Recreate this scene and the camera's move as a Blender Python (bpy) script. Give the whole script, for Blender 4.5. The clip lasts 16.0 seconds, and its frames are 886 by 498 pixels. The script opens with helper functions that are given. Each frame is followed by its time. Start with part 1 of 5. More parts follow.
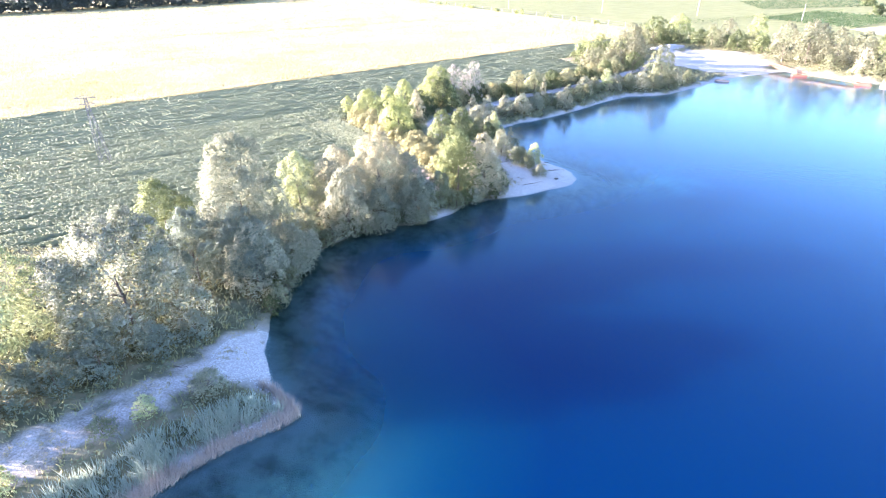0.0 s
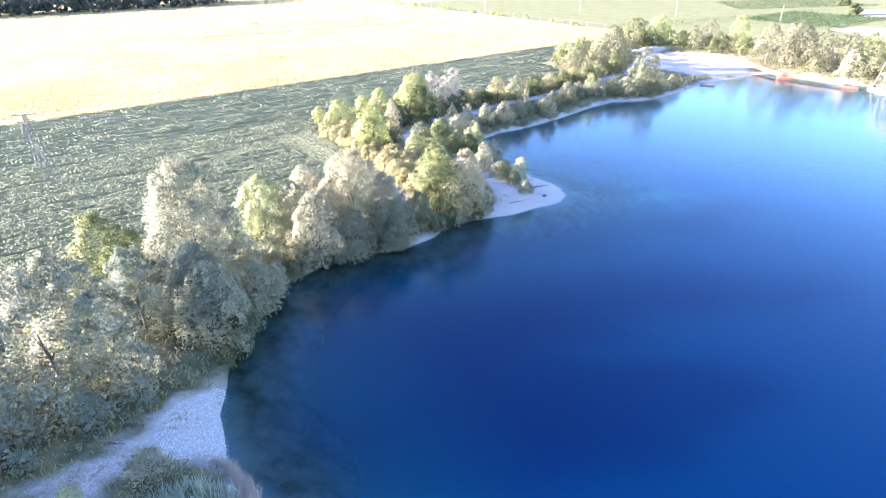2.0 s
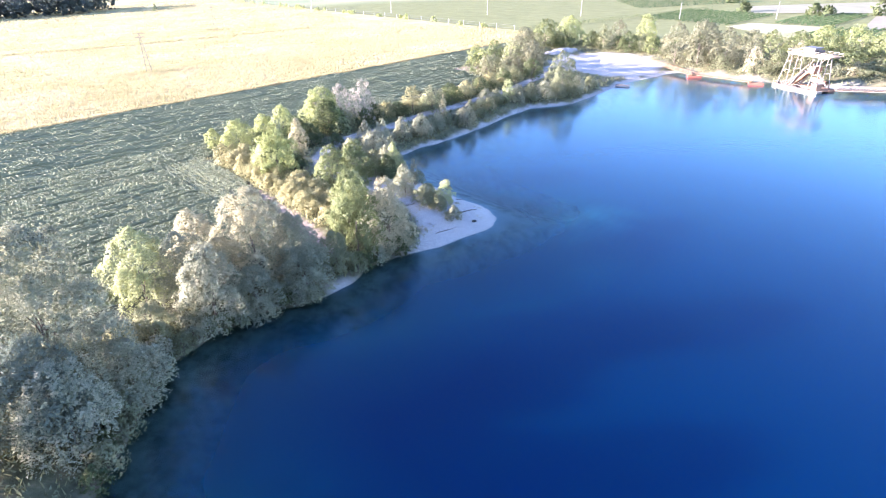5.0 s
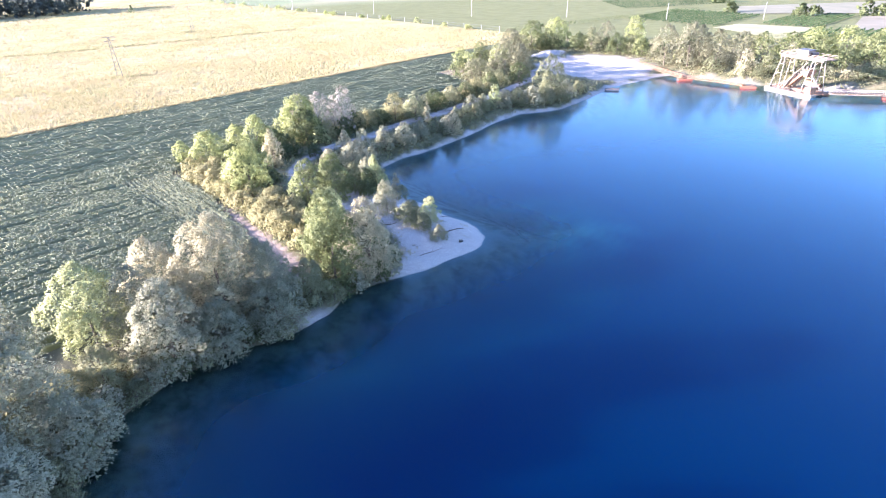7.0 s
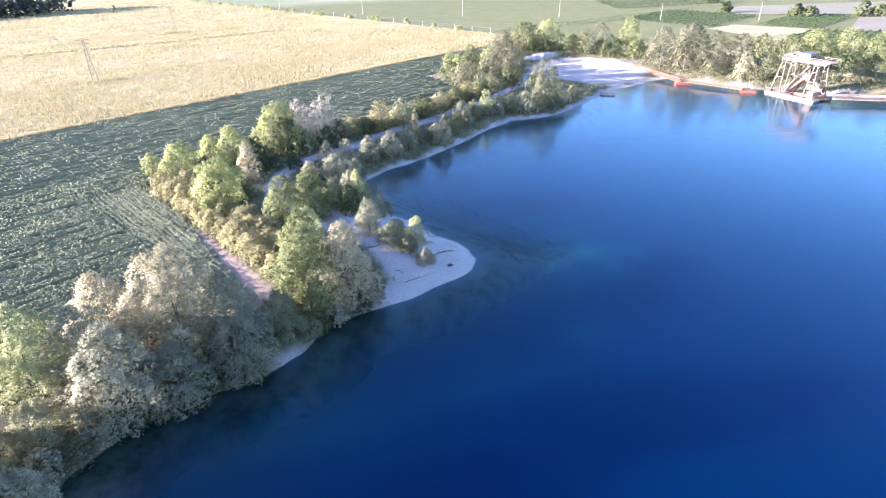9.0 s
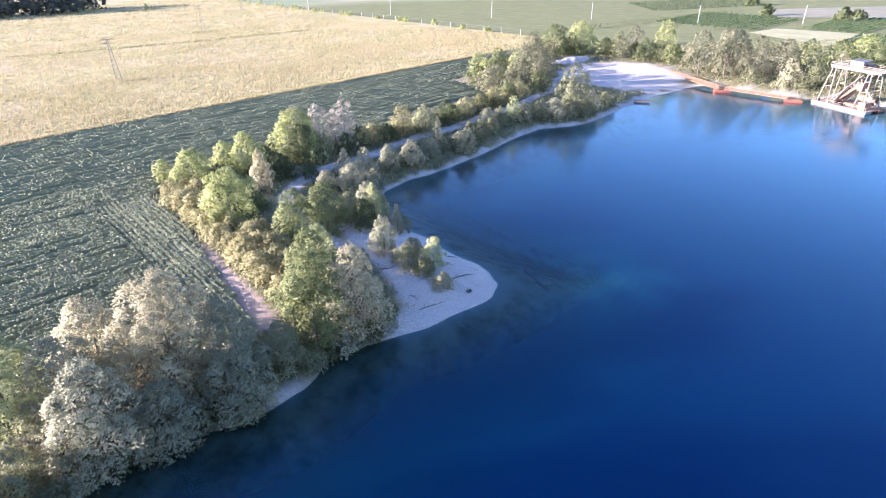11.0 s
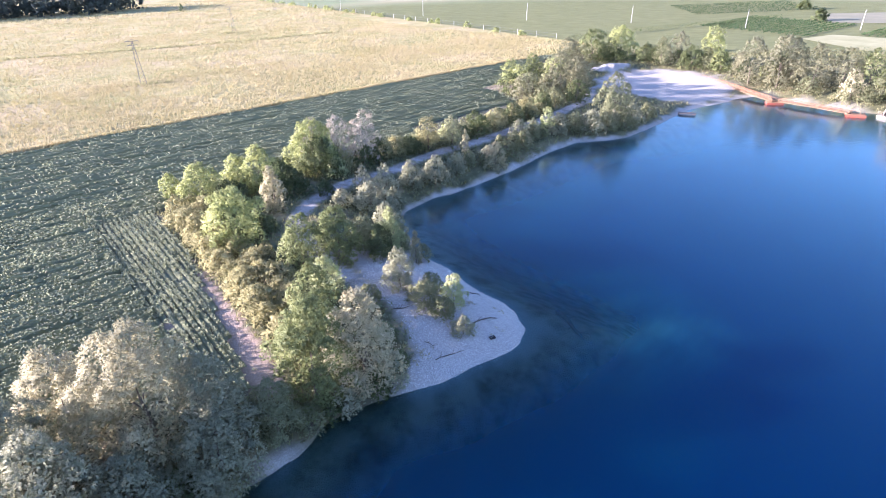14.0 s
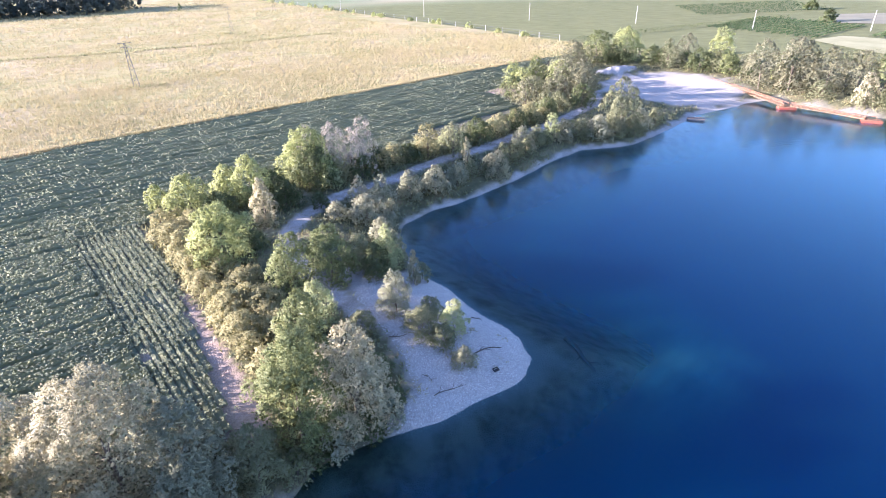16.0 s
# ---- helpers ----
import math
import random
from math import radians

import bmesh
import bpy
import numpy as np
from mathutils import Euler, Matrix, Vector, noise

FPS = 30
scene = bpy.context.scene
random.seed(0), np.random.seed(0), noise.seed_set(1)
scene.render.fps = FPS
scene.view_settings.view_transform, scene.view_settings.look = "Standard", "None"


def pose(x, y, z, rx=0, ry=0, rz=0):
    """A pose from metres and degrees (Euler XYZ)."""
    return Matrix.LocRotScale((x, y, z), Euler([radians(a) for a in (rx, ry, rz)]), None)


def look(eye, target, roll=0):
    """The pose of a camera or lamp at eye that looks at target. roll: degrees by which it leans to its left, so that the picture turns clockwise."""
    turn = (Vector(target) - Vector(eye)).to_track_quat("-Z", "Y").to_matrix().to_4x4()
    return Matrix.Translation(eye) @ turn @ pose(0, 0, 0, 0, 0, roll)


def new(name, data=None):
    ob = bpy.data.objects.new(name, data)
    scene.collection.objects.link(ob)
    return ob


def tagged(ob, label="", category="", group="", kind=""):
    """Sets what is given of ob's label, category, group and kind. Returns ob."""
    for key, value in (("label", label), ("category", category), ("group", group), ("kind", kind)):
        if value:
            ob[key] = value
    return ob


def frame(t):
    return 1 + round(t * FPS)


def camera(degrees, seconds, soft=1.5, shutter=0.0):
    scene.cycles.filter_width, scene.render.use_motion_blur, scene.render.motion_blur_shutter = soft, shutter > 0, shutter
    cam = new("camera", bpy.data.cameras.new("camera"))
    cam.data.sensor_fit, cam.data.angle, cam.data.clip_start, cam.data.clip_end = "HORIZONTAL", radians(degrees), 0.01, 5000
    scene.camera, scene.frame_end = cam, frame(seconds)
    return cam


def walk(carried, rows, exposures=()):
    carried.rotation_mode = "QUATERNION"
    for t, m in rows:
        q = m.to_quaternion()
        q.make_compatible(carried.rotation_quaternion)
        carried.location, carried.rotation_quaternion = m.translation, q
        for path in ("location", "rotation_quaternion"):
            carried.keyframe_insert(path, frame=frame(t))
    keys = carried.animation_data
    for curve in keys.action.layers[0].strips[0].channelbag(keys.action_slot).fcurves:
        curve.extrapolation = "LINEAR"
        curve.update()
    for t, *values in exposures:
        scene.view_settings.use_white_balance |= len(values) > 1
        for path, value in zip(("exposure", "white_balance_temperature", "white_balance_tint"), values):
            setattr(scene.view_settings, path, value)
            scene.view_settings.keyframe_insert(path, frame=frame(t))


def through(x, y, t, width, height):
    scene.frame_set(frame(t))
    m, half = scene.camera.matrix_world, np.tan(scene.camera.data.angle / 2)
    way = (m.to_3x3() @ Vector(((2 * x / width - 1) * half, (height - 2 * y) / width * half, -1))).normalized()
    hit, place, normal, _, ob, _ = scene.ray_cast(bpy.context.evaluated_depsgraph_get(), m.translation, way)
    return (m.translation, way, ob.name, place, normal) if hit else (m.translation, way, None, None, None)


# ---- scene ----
LENS = 74.83
cam = camera(LENS, 16.0, soft=0.8)

# seconds, x, y, z, yaw to the left, pitch, roll
PATH = (
    (0, -7.50, -108.32, 40.80, 7.98, -27.09, -1.77),
    (0.5, -7.96, -105.98, 40.88, 7.25, -27.12, -1.75),
    (1, -8.27, -103.61, 40.94, 6.75, -27.15, -1.78),
    (1.5, -8.53, -101.29, 40.85, 6.43, -27.10, -1.81),
    (2, -8.82, -98.89, 40.72, 5.75, -27.08, -1.90),
    (2.5, -9.04, -96.58, 40.59, 4.90, -27.04, -1.93),
    (3, -9.32, -94.23, 40.53, 3.68, -27.08, -1.98),
    (3.5, -9.55, -91.94, 40.46, 1.72, -27.12, -1.95),
    (4, -9.63, -89.84, 40.50, -0.39, -27.20, -2.07),
    (4.2, -9.62, -89.05, 40.52, -1.05, -27.21, -2.09),
    (6.5, -8.82, -80.42, 40.60, -3.94, -27.28, -2.21),
    (7, -8.57, -78.52, 40.55, -4.22, -27.29, -2.17),
    (7.5, -8.28, -76.68, 40.53, -4.49, -27.28, -2.12),
    (8, -7.86, -74.78, 40.54, -4.65, -27.30, -2.13),
    (8.5, -7.62, -72.74, 40.52, -4.92, -27.35, -2.08),
    (9, -7.15, -70.80, 40.49, -5.05, -27.38, -2.09),
    (11.5, -5.56, -62.35, 40.45, -1.22, -27.26, -1.89),
    (12, -5.29, -60.67, 40.48, -0.07, -27.17, -1.83),
    (12.5, -4.98, -58.99, 40.48, 0.76, -27.15, -1.82),
    (13, -4.80, -57.38, 40.47, 0.49, -27.17, -1.88),
    (13.5, -4.64, -55.76, 40.44, 0.65, -27.15, -1.89),
    (14, -4.52, -54.15, 40.38, 0.83, -27.18, -1.90),
    (14.5, -4.45, -52.63, 40.36, 0.87, -27.15, -1.89),
    (15, -4.39, -51.16, 40.38, 0.91, -27.19, -1.89),
    (15.5, -4.35, -49.73, 40.43, 0.95, -27.22, -1.89),
    (16, -4.32, -48.45, 40.44, 0.98, -27.24, -1.92),
)


def flown(x, y, z, yaw, pitch, roll):
    a, b = radians(yaw), radians(pitch)
    ahead = (-math.sin(a) * math.cos(b), math.cos(a) * math.cos(b), math.sin(b))
    return look((x, y, z), (x + ahead[0], y + ahead[1], z + ahead[2]), roll)


EXPOSURES = ((0, 3.40, 5480, 28), (4, 3.10, 5400, 29), (8, 2.74, 5270, 30), (12, 2.42, 5330, 31), (16, 2.43, 5330, 31))
walk(cam, [(row[0], flown(*row[1:])) for row in PATH], EXPOSURES)

# ---- light ----
SUN_EL, SUN_TRAVEL = 13.5, (1.0, 0.10)
world = bpy.data.worlds.new("sky")
scene.world = world
world.use_nodes = True
wn = world.node_tree
sky = wn.nodes.new("ShaderNodeTexSky")
sky.sky_type, sky.sun_disc = "NISHITA", False
sky.sun_elevation = radians(SUN_EL)
sky.sun_rotation = math.atan2(-SUN_TRAVEL[0], -SUN_TRAVEL[1])
sky.air_density, sky.dust_density, sky.ozone_density = 1.0, 0.4, 1.8
wn.nodes["Background"].inputs["Strength"].default_value = 0.088
wn.links.new(sky.outputs["Color"], wn.nodes["Background"].inputs["Color"])
sun = new("sun", bpy.data.lights.new("sun", "SUN"))
sun.data.energy, sun.data.angle, sun.data.color = 5.0, radians(0.6), (1.0, 0.84, 0.62)
drop = math.tan(radians(SUN_EL)) * math.hypot(*SUN_TRAVEL)
sun.matrix_world = look((-60, 0, 80), (-60 + SUN_TRAVEL[0], SUN_TRAVEL[1], 80 - drop))

# ---- materials ----


def material(name):
    m = bpy.data.materials.new(name)
    m.use_nodes = True
    return m, m.node_tree.nodes, m.node_tree.links, m.node_tree.nodes["Principled BSDF"]


def noise_tex(nodes, links, scale, detail=4.0, rough=0.6, vector=None):
    n = nodes.new("ShaderNodeTexNoise")
    n.inputs["Scale"].default_value = scale
    n.inputs["Detail"].default_value = detail
    n.inputs["Roughness"].default_value = rough
    if vector is not None:
        links.new(vector, n.inputs["Vector"])
    return n


def ramp(nodes, links, fac, stops):
    r = nodes.new("ShaderNodeValToRGB")
    while len(r.color_ramp.elements) < len(stops):
        r.color_ramp.elements.new(0.5)
    for e, (at, col) in zip(r.color_ramp.elements, stops):
        e.position, e.color = at, (*col, 1)
    links.new(fac, r.inputs["Fac"])
    return r.outputs["Color"]


def blend(nodes, links, fac, a, b):
    n = nodes.new("ShaderNodeMix")
    n.data_type = "RGBA"
    for value, key in ((fac, 0), (a, 6), (b, 7)):
        if isinstance(value, (int, float)):
            n.inputs[key].default_value = value
        elif isinstance(value, tuple):
            n.inputs[key].default_value = (*value, 1)
        else:
            links.new(value, n.inputs[key])
    return n.outputs[2]


def calc(nodes, links, op, a, b=None, clamp=False):
    n = nodes.new("ShaderNodeMath")
    n.operation, n.use_clamp = op, clamp
    for i, v in enumerate((a, b)):
        if v is None:
            continue
        if isinstance(v, (int, float)):
            n.inputs[i].default_value = v
        else:
            links.new(v, n.inputs[i])
    return n.outputs[0]


def bumped(nodes, links, height, strength, distance, bsdf):
    n = nodes.new("ShaderNodeBump")
    n.inputs["Strength"].default_value, n.inputs["Distance"].default_value = strength, distance
    links.new(height, n.inputs["Height"])
    links.new(n.outputs["Normal"], bsdf.inputs["Normal"])


def leafy(name, dark, mid, light, shine=0.45, through=0.36, patch_size=0.45, patchy=0.46, tufted=True):
    """Foliage: three tones spread leaf by leaf, tuft by tuft and in patches through the crown."""
    m, nodes, links, p = material(name)
    geo = nodes.new("ShaderNodeNewGeometry")
    info = nodes.new("ShaderNodeObjectInfo")
    patch = noise_tex(nodes, links, patch_size, 5.0, 0.75, geo.outputs["Position"])
    a = calc(nodes, links, "MULTIPLY", geo.outputs["Random Per Island"], 0.18 if tufted else 0.26)
    b = calc(nodes, links, "MULTIPLY", patch.outputs["Fac"], patchy)
    c = calc(nodes, links, "MULTIPLY", info.outputs["Random"], 0.18)
    f = calc(nodes, links, "ADD", calc(nodes, links, "ADD", a, b), c if tufted else calc(nodes, links, "ADD", c, 0.08))
    if tufted:
        tone = nodes.new("ShaderNodeAttribute")
        tone.attribute_name = "tone"
        f = calc(nodes, links, "ADD", f, calc(nodes, links, "MULTIPLY", tone.outputs["Fac"], 0.16))
    col = ramp(nodes, links, f, ((0.1, dark), (0.5, mid), (0.95, light)))
    links.new(col, p.inputs["Base Color"])
    p.inputs["Roughness"].default_value = shine
    p.inputs["Specular IOR Level"].default_value = 0.18
    t = nodes.new("ShaderNodeBsdfTranslucent")
    links.new(col, t.inputs["Color"])
    mix = nodes.new("ShaderNodeMixShader")
    mix.inputs[0].default_value = through
    links.new(p.outputs[0], mix.inputs[1])
    links.new(t.outputs[0], mix.inputs[2])
    links.new(mix.outputs[0], nodes["Material Output"].inputs["Surface"])
    return m


def worn(name, base, stain, scale, rough=0.6, metal=0.0, amount=(0.45, 0.65), bump=0.02):
    m, nodes, links, p = material(name)
    tc = nodes.new("ShaderNodeTexCoord")
    n = noise_tex(nodes, links, scale, 6, 0.65, tc.outputs["Object"])
    fine = noise_tex(nodes, links, scale * 9, 3, 0.6, tc.outputs["Object"])
    f = calc(nodes, links, "ADD", calc(nodes, links, "MULTIPLY", n.outputs["Fac"], 0.8), calc(nodes, links, "MULTIPLY", fine.outputs["Fac"], 0.2))
    col = ramp(nodes, links, f, ((amount[0], base), (amount[1], stain)))
    links.new(col, p.inputs["Base Color"])
    p.inputs["Roughness"].default_value, p.inputs["Metallic"].default_value = rough, metal
    bumped(nodes, links, fine.outputs["Fac"], 0.5, bump, p)
    return m


WILLOW = leafy("willow_leaves", (0.16, 0.155, 0.085), (0.48, 0.445, 0.285), (0.76, 0.695, 0.49), 0.5)
SILVER = leafy("silver_leaves", (0.11, 0.125, 0.08), (0.37, 0.375, 0.25), (0.68, 0.65, 0.49), 0.5)
ASPEN = leafy("white_poplar_leaves", (0.10, 0.115, 0.065), (0.245, 0.265, 0.165), (0.56, 0.545, 0.49), 0.5, 0.3, 0.35, 0.5)
SCRUBLEAF = leafy("scrub_leaves", (0.10, 0.135, 0.10), (0.235, 0.275, 0.21), (0.43, 0.46, 0.36), 0.5)
TAN = leafy("tan_willow_leaves", (0.10, 0.105, 0.06), (0.28, 0.275, 0.17), (0.46, 0.43, 0.29), 0.6)
POPLAR = leafy("poplar_leaves", (0.075, 0.10, 0.045), (0.24, 0.27, 0.115), (0.48, 0.49, 0.25), 0.5)
LOCUST = leafy("locust_leaves", (0.16, 0.20, 0.07), (0.46, 0.49, 0.21), (0.70, 0.70, 0.38), 0.5, 0.45)
YELLOW = leafy("yellowing_leaves", (0.20, 0.22, 0.10), (0.50, 0.53, 0.27), (0.74, 0.73, 0.44), 0.5)
BUSH = leafy("bush_leaves", (0.095, 0.115, 0.06), (0.30, 0.31, 0.175), (0.52, 0.50, 0.32), 0.5)
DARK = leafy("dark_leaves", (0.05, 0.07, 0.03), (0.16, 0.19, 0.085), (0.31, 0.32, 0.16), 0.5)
# aerial haze is mixed into these leaf tones: paler and bluer
HAZED_WOOD = leafy("hazed_wood_leaves", (0.07, 0.09, 0.08), (0.13, 0.155, 0.135), (0.21, 0.23, 0.20), 0.6)
BRAMBLE = leafy("bramble_leaves", (0.16, 0.155, 0.07), (0.40, 0.375, 0.19), (0.62, 0.565, 0.34), 0.6)
PINK = leafy("dry_twigs", (0.30, 0.265, 0.21), (0.47, 0.42, 0.34), (0.62, 0.57, 0.48), 0.7, 0.1)
SOY = leafy("soy_leaves", (0.16, 0.18, 0.105), (0.275, 0.295, 0.185), (0.40, 0.42, 0.29), 0.8, 0.5, tufted=False)
STRAW = leafy("meadow_grass", (0.22, 0.215, 0.085), (0.36, 0.32, 0.15), (0.50, 0.42, 0.25), 0.8, 0.3, 0.045, 0.9, tufted=False)
REED = leafy("reed_blades", (0.17, 0.215, 0.17), (0.32, 0.37, 0.29), (0.50, 0.53, 0.43), 0.5, tufted=False)
REED_DRY = leafy("dry_reed_blades", (0.32, 0.265, 0.215), (0.50, 0.42, 0.36), (0.66, 0.57, 0.50), 0.7, tufted=False)
VINE = leafy("vine_leaves", (0.03, 0.06, 0.025), (0.075, 0.12, 0.05), (0.15, 0.20, 0.09), 0.5, tufted=False)
BARK = worn("bark", (0.13, 0.10, 0.075), (0.26, 0.22, 0.18), 1.5, 0.9)
RUST = worn("rusty_steel", (0.34, 0.19, 0.11), (0.17, 0.09, 0.06), 0.8, 0.75)
REDPAINT = worn("red_pontoon_paint", (0.30, 0.075, 0.05), (0.18, 0.08, 0.055), 0.6, 0.55)
PALE = worn("pale_weathered_paint", (0.33, 0.285, 0.24), (0.17, 0.105, 0.075), 0.9, 0.6, 0.0, (0.46, 0.68))
PLANK = worn("weathered_planks", (0.42, 0.30, 0.19), (0.24, 0.17, 0.11), 1.2, 0.85)
DARKSTEEL = worn("dark_steel", (0.09, 0.085, 0.085), (0.18, 0.13, 0.10), 1.0, 0.6, 0.3)
GALV = worn("galvanised_steel", (0.17, 0.17, 0.175), (0.11, 0.11, 0.11), 0.8, 0.6, 0.2)
CONCRETE = worn("concrete", (0.55, 0.53, 0.50), (0.42, 0.40, 0.37), 0.8, 0.85)
BLACKTHING = worn("black_plastic", (0.03, 0.03, 0.035), (0.06, 0.055, 0.05), 3.0, 0.5)
DRIFT = worn("driftwood", (0.10, 0.085, 0.07), (0.2, 0.17, 0.14), 3.0, 0.9)
STONE = worn("pale_stones", (0.62, 0.60, 0.57), (0.42, 0.40, 0.38), 2.0, 0.85)

NAVY = worn("dark_blue_paint", (0.03, 0.045, 0.075), (0.06, 0.07, 0.085), 1.5, 0.5)

# ---- plan: the lake's edge, the fields, the road ----
SHORE = (
    (-44, -84), (-40, -80), (-37.2, -76.2), (-35.4, -73.4), (-32.9, -70.8), (-29.6, -68), (-28.4, -66.6), (-30.7, -64.8),
    (-32.9, -63), (-36.1, -56.6), (-38.4, -50), (-38.3, -45.6), (-38.3, -40), (-38.2, -35.5), (-37.6, -30.5), (-34, -26),
    (-30.3, -22.3), (-24, -20.4), (-21, -18.4), (-18.8, -15.8), (-17.2, -12.2), (-13, -9.2), (-9.5, -7.9), (-6.4, -6.5), (-3, -4.2),
    (0.5, -2.3), (2.8, -0.2), (4, 2.7), (3.5, 6.2), (1.6, 9.2), (-2.3, 13.8), (-5.2, 18.4), (-8.2, 21.8),
)
SHORE_NORTH = (
    (-10.5, 27), (-12.6, 33), (-12.4, 39), (-7.7, 44.7), (-2.3, 48.3), (4.5, 54.6), (11.2, 61.8), (17.5, 69.8), (25.5, 76.8),
    (32.3, 77.8), (38, 79.8), (43.9, 85.3), (51.2, 92.6), (60.4, 103.0), (74, 110.5), (80, 115), (86, 117), (96, 105), (103, 96.5),
    (112, 88), (122, 79), (135, 72), (170, 58), (230, 20), (240, -120), (180, -260), (-20, -270), (-75, -200), (-70, -120),
)
LAKE = np.array(SHORE + SHORE_NORTH)
ROW_U, ROW_V = np.array((0.775, 0.632)), np.array((0.632, -0.775))
CORNER = np.array((-52.2, 32.3))
MEADOW_C = float(np.dot((-43.0, 112.0), (-ROW_V[0], -ROW_V[1])))
FIELD = np.array(((-21, -9), (-52.2, 32.3), (-38, 48), (-16.6, 67.5), (0, 79.5), (15.5, 101), (8, 121), (14, 131), (38, 178), (-44.5, 110.8),
                  (-400, -179), (-400, -220), (-84, -43), (-62, -36), (-46.5, -29), (-41, -25), (-30, -14)))
ROAD = np.array(((-14, 6), (-18.5, 12), (-25.5, 21), (-28.9, 29.5), (-27.8, 36.6), (-23.8, 45), (-14.5, 53.8), (-8.4, 60.6), (2.2, 70), (8.8, 76.7), (24.1, 91.8), (33.2, 102), (39, 120), (48, 131)))
BEACH = np.array(((-20.5, 19.5), (-15.6, 10), (-12.4, 5), (-9.0, -3.0), (-10.5, -9.5), (6, -6), (8, 8), (-5, 22), (-9, 26), (-11, 21.5)))
TRACK = np.array(((-57, -84), (-51, -77.5), (-45.0, -71.5), (-40.5, -65), (-38.6, -57)))


def inside(px, py, poly):
    x0, y0 = poly[:, 0], poly[:, 1]
    x1, y1 = np.roll(x0, -1), np.roll(y0, -1)
    px, py = px[..., None], py[..., None]
    cross = ((y0 > py) != (y1 > py)) & (px < (x1 - x0) * (py - y0) / (y1 - y0 + 1e-12) + x0)
    return cross.sum(-1) % 2 == 1


def away(px, py, line, closed=False):
    """The distance from points to a chain of segments."""
    a = line if closed else line[:-1]
    b = np.roll(line, -1, 0) if closed else line[1:]
    best = np.full(px.shape, 1e9)
    for (ax, ay), (bx, by) in zip(a, b):
        dx, dy = bx - ax, by - ay
        t = np.clip(((px - ax) * dx + (py - ay) * dy) / (dx * dx + dy * dy), 0, 1)
        best = np.minimum(best, np.hypot(px - ax - t * dx, py - ay - t * dy))
    return best


def waves(x, y, s=1.0):
    """Soft bumps with no repeat in sight, within about one up and down."""
    return (np.sin(x * 0.31 * s + 1.3 * np.sin(y * 0.17 * s)) + np.sin(y * 0.27 * s + 1.7 * np.sin(x * 0.13 * s + 2)) + 0.6 * np.sin(0.71 * s * (x + y) + 1.1)) / 2.6


def shore_side(x, y):
    d = away(x, y, LAKE, True)
    return np.where(inside(x, y, LAKE), -d, d)


def height(x, y):
    x, y = np.atleast_1d(np.asarray(x, float)), np.atleast_1d(np.asarray(y, float))
    d = shore_side(x, y) + 0.25 * waves(x, y, 3.0)
    land = 4.0 * (1 - np.exp(-np.maximum(d, 0) / 8.5))
    beach = np.exp(-((x - 61) ** 2 + (y - 126) ** 2) / 520.0)
    land = land * (1 - 0.55 * beach)
    bank = np.exp(-(((x - 51) * 0.86 + (y - 147) * 0.5) ** 2 / 90.0 + ((y - 147) * 0.86 - (x - 51) * 0.5) ** 2 / 9.0))
    land += (2.0 + 0.7 * waves(x, y, 6.0)) * bank
    bumps = 0.12 * waves(x, y, 2.2) * np.clip(d / 3, 0, 1) * np.exp(-np.hypot(x, y) / 250)
    w = np.maximum(-d, 0)
    deep = np.minimum(w, 4) * 0.28 + np.maximum(w - 4, 0) * 0.55
    shelf = np.exp(-((x - 12) ** 2 / 90 + (y - 3) ** 2 / 40)) + 0.9 * np.exp(-((x + 26) ** 2 / 40 + (y + 75) ** 2 / 60))
    deep = np.minimum(deep * (1 - 0.72 * np.clip(shelf, 0, 1)), 14)
    return np.where(d > 0, land + bumps, -deep)


def ground_z(x, y):
    return float(height(x, y)[0])


def spaced(lo, hi, fine_lo, fine_hi, step, grow=1.22):
    mid = list(np.arange(fine_lo, fine_hi + step, step))
    up, s = mid[-1], step
    while up < hi:
        s *= grow
        up = min(up + s, hi)
        mid.append(up)
    down, s = mid[0], step
    while down > lo:
        s *= grow
        down = max(down - s, lo)
        mid.insert(0, down)
    return np.array(mid)


def sheet(name, xs, ys, zfun, mat, values):
    gx, gy = np.meshgrid(xs, ys)
    x, y = gx.ravel(), gy.ravel()
    z = zfun(x, y)
    nx, ny = len(xs), len(ys)
    i = (np.arange(ny - 1)[:, None] * nx + np.arange(nx - 1)[None]).ravel()
    quads = np.stack([i, i + 1, i + nx + 1, i + nx], 1)
    me = mesh_of(name, np.stack([x, y, z], 1), quads, mat, smooth=True)
    for key, v in values(x, y, z).items():
        at = me.attributes.new(key, "FLOAT", "POINT")
        at.data.foreach_set("value", np.asarray(v, np.float32))
    return new(name, me)


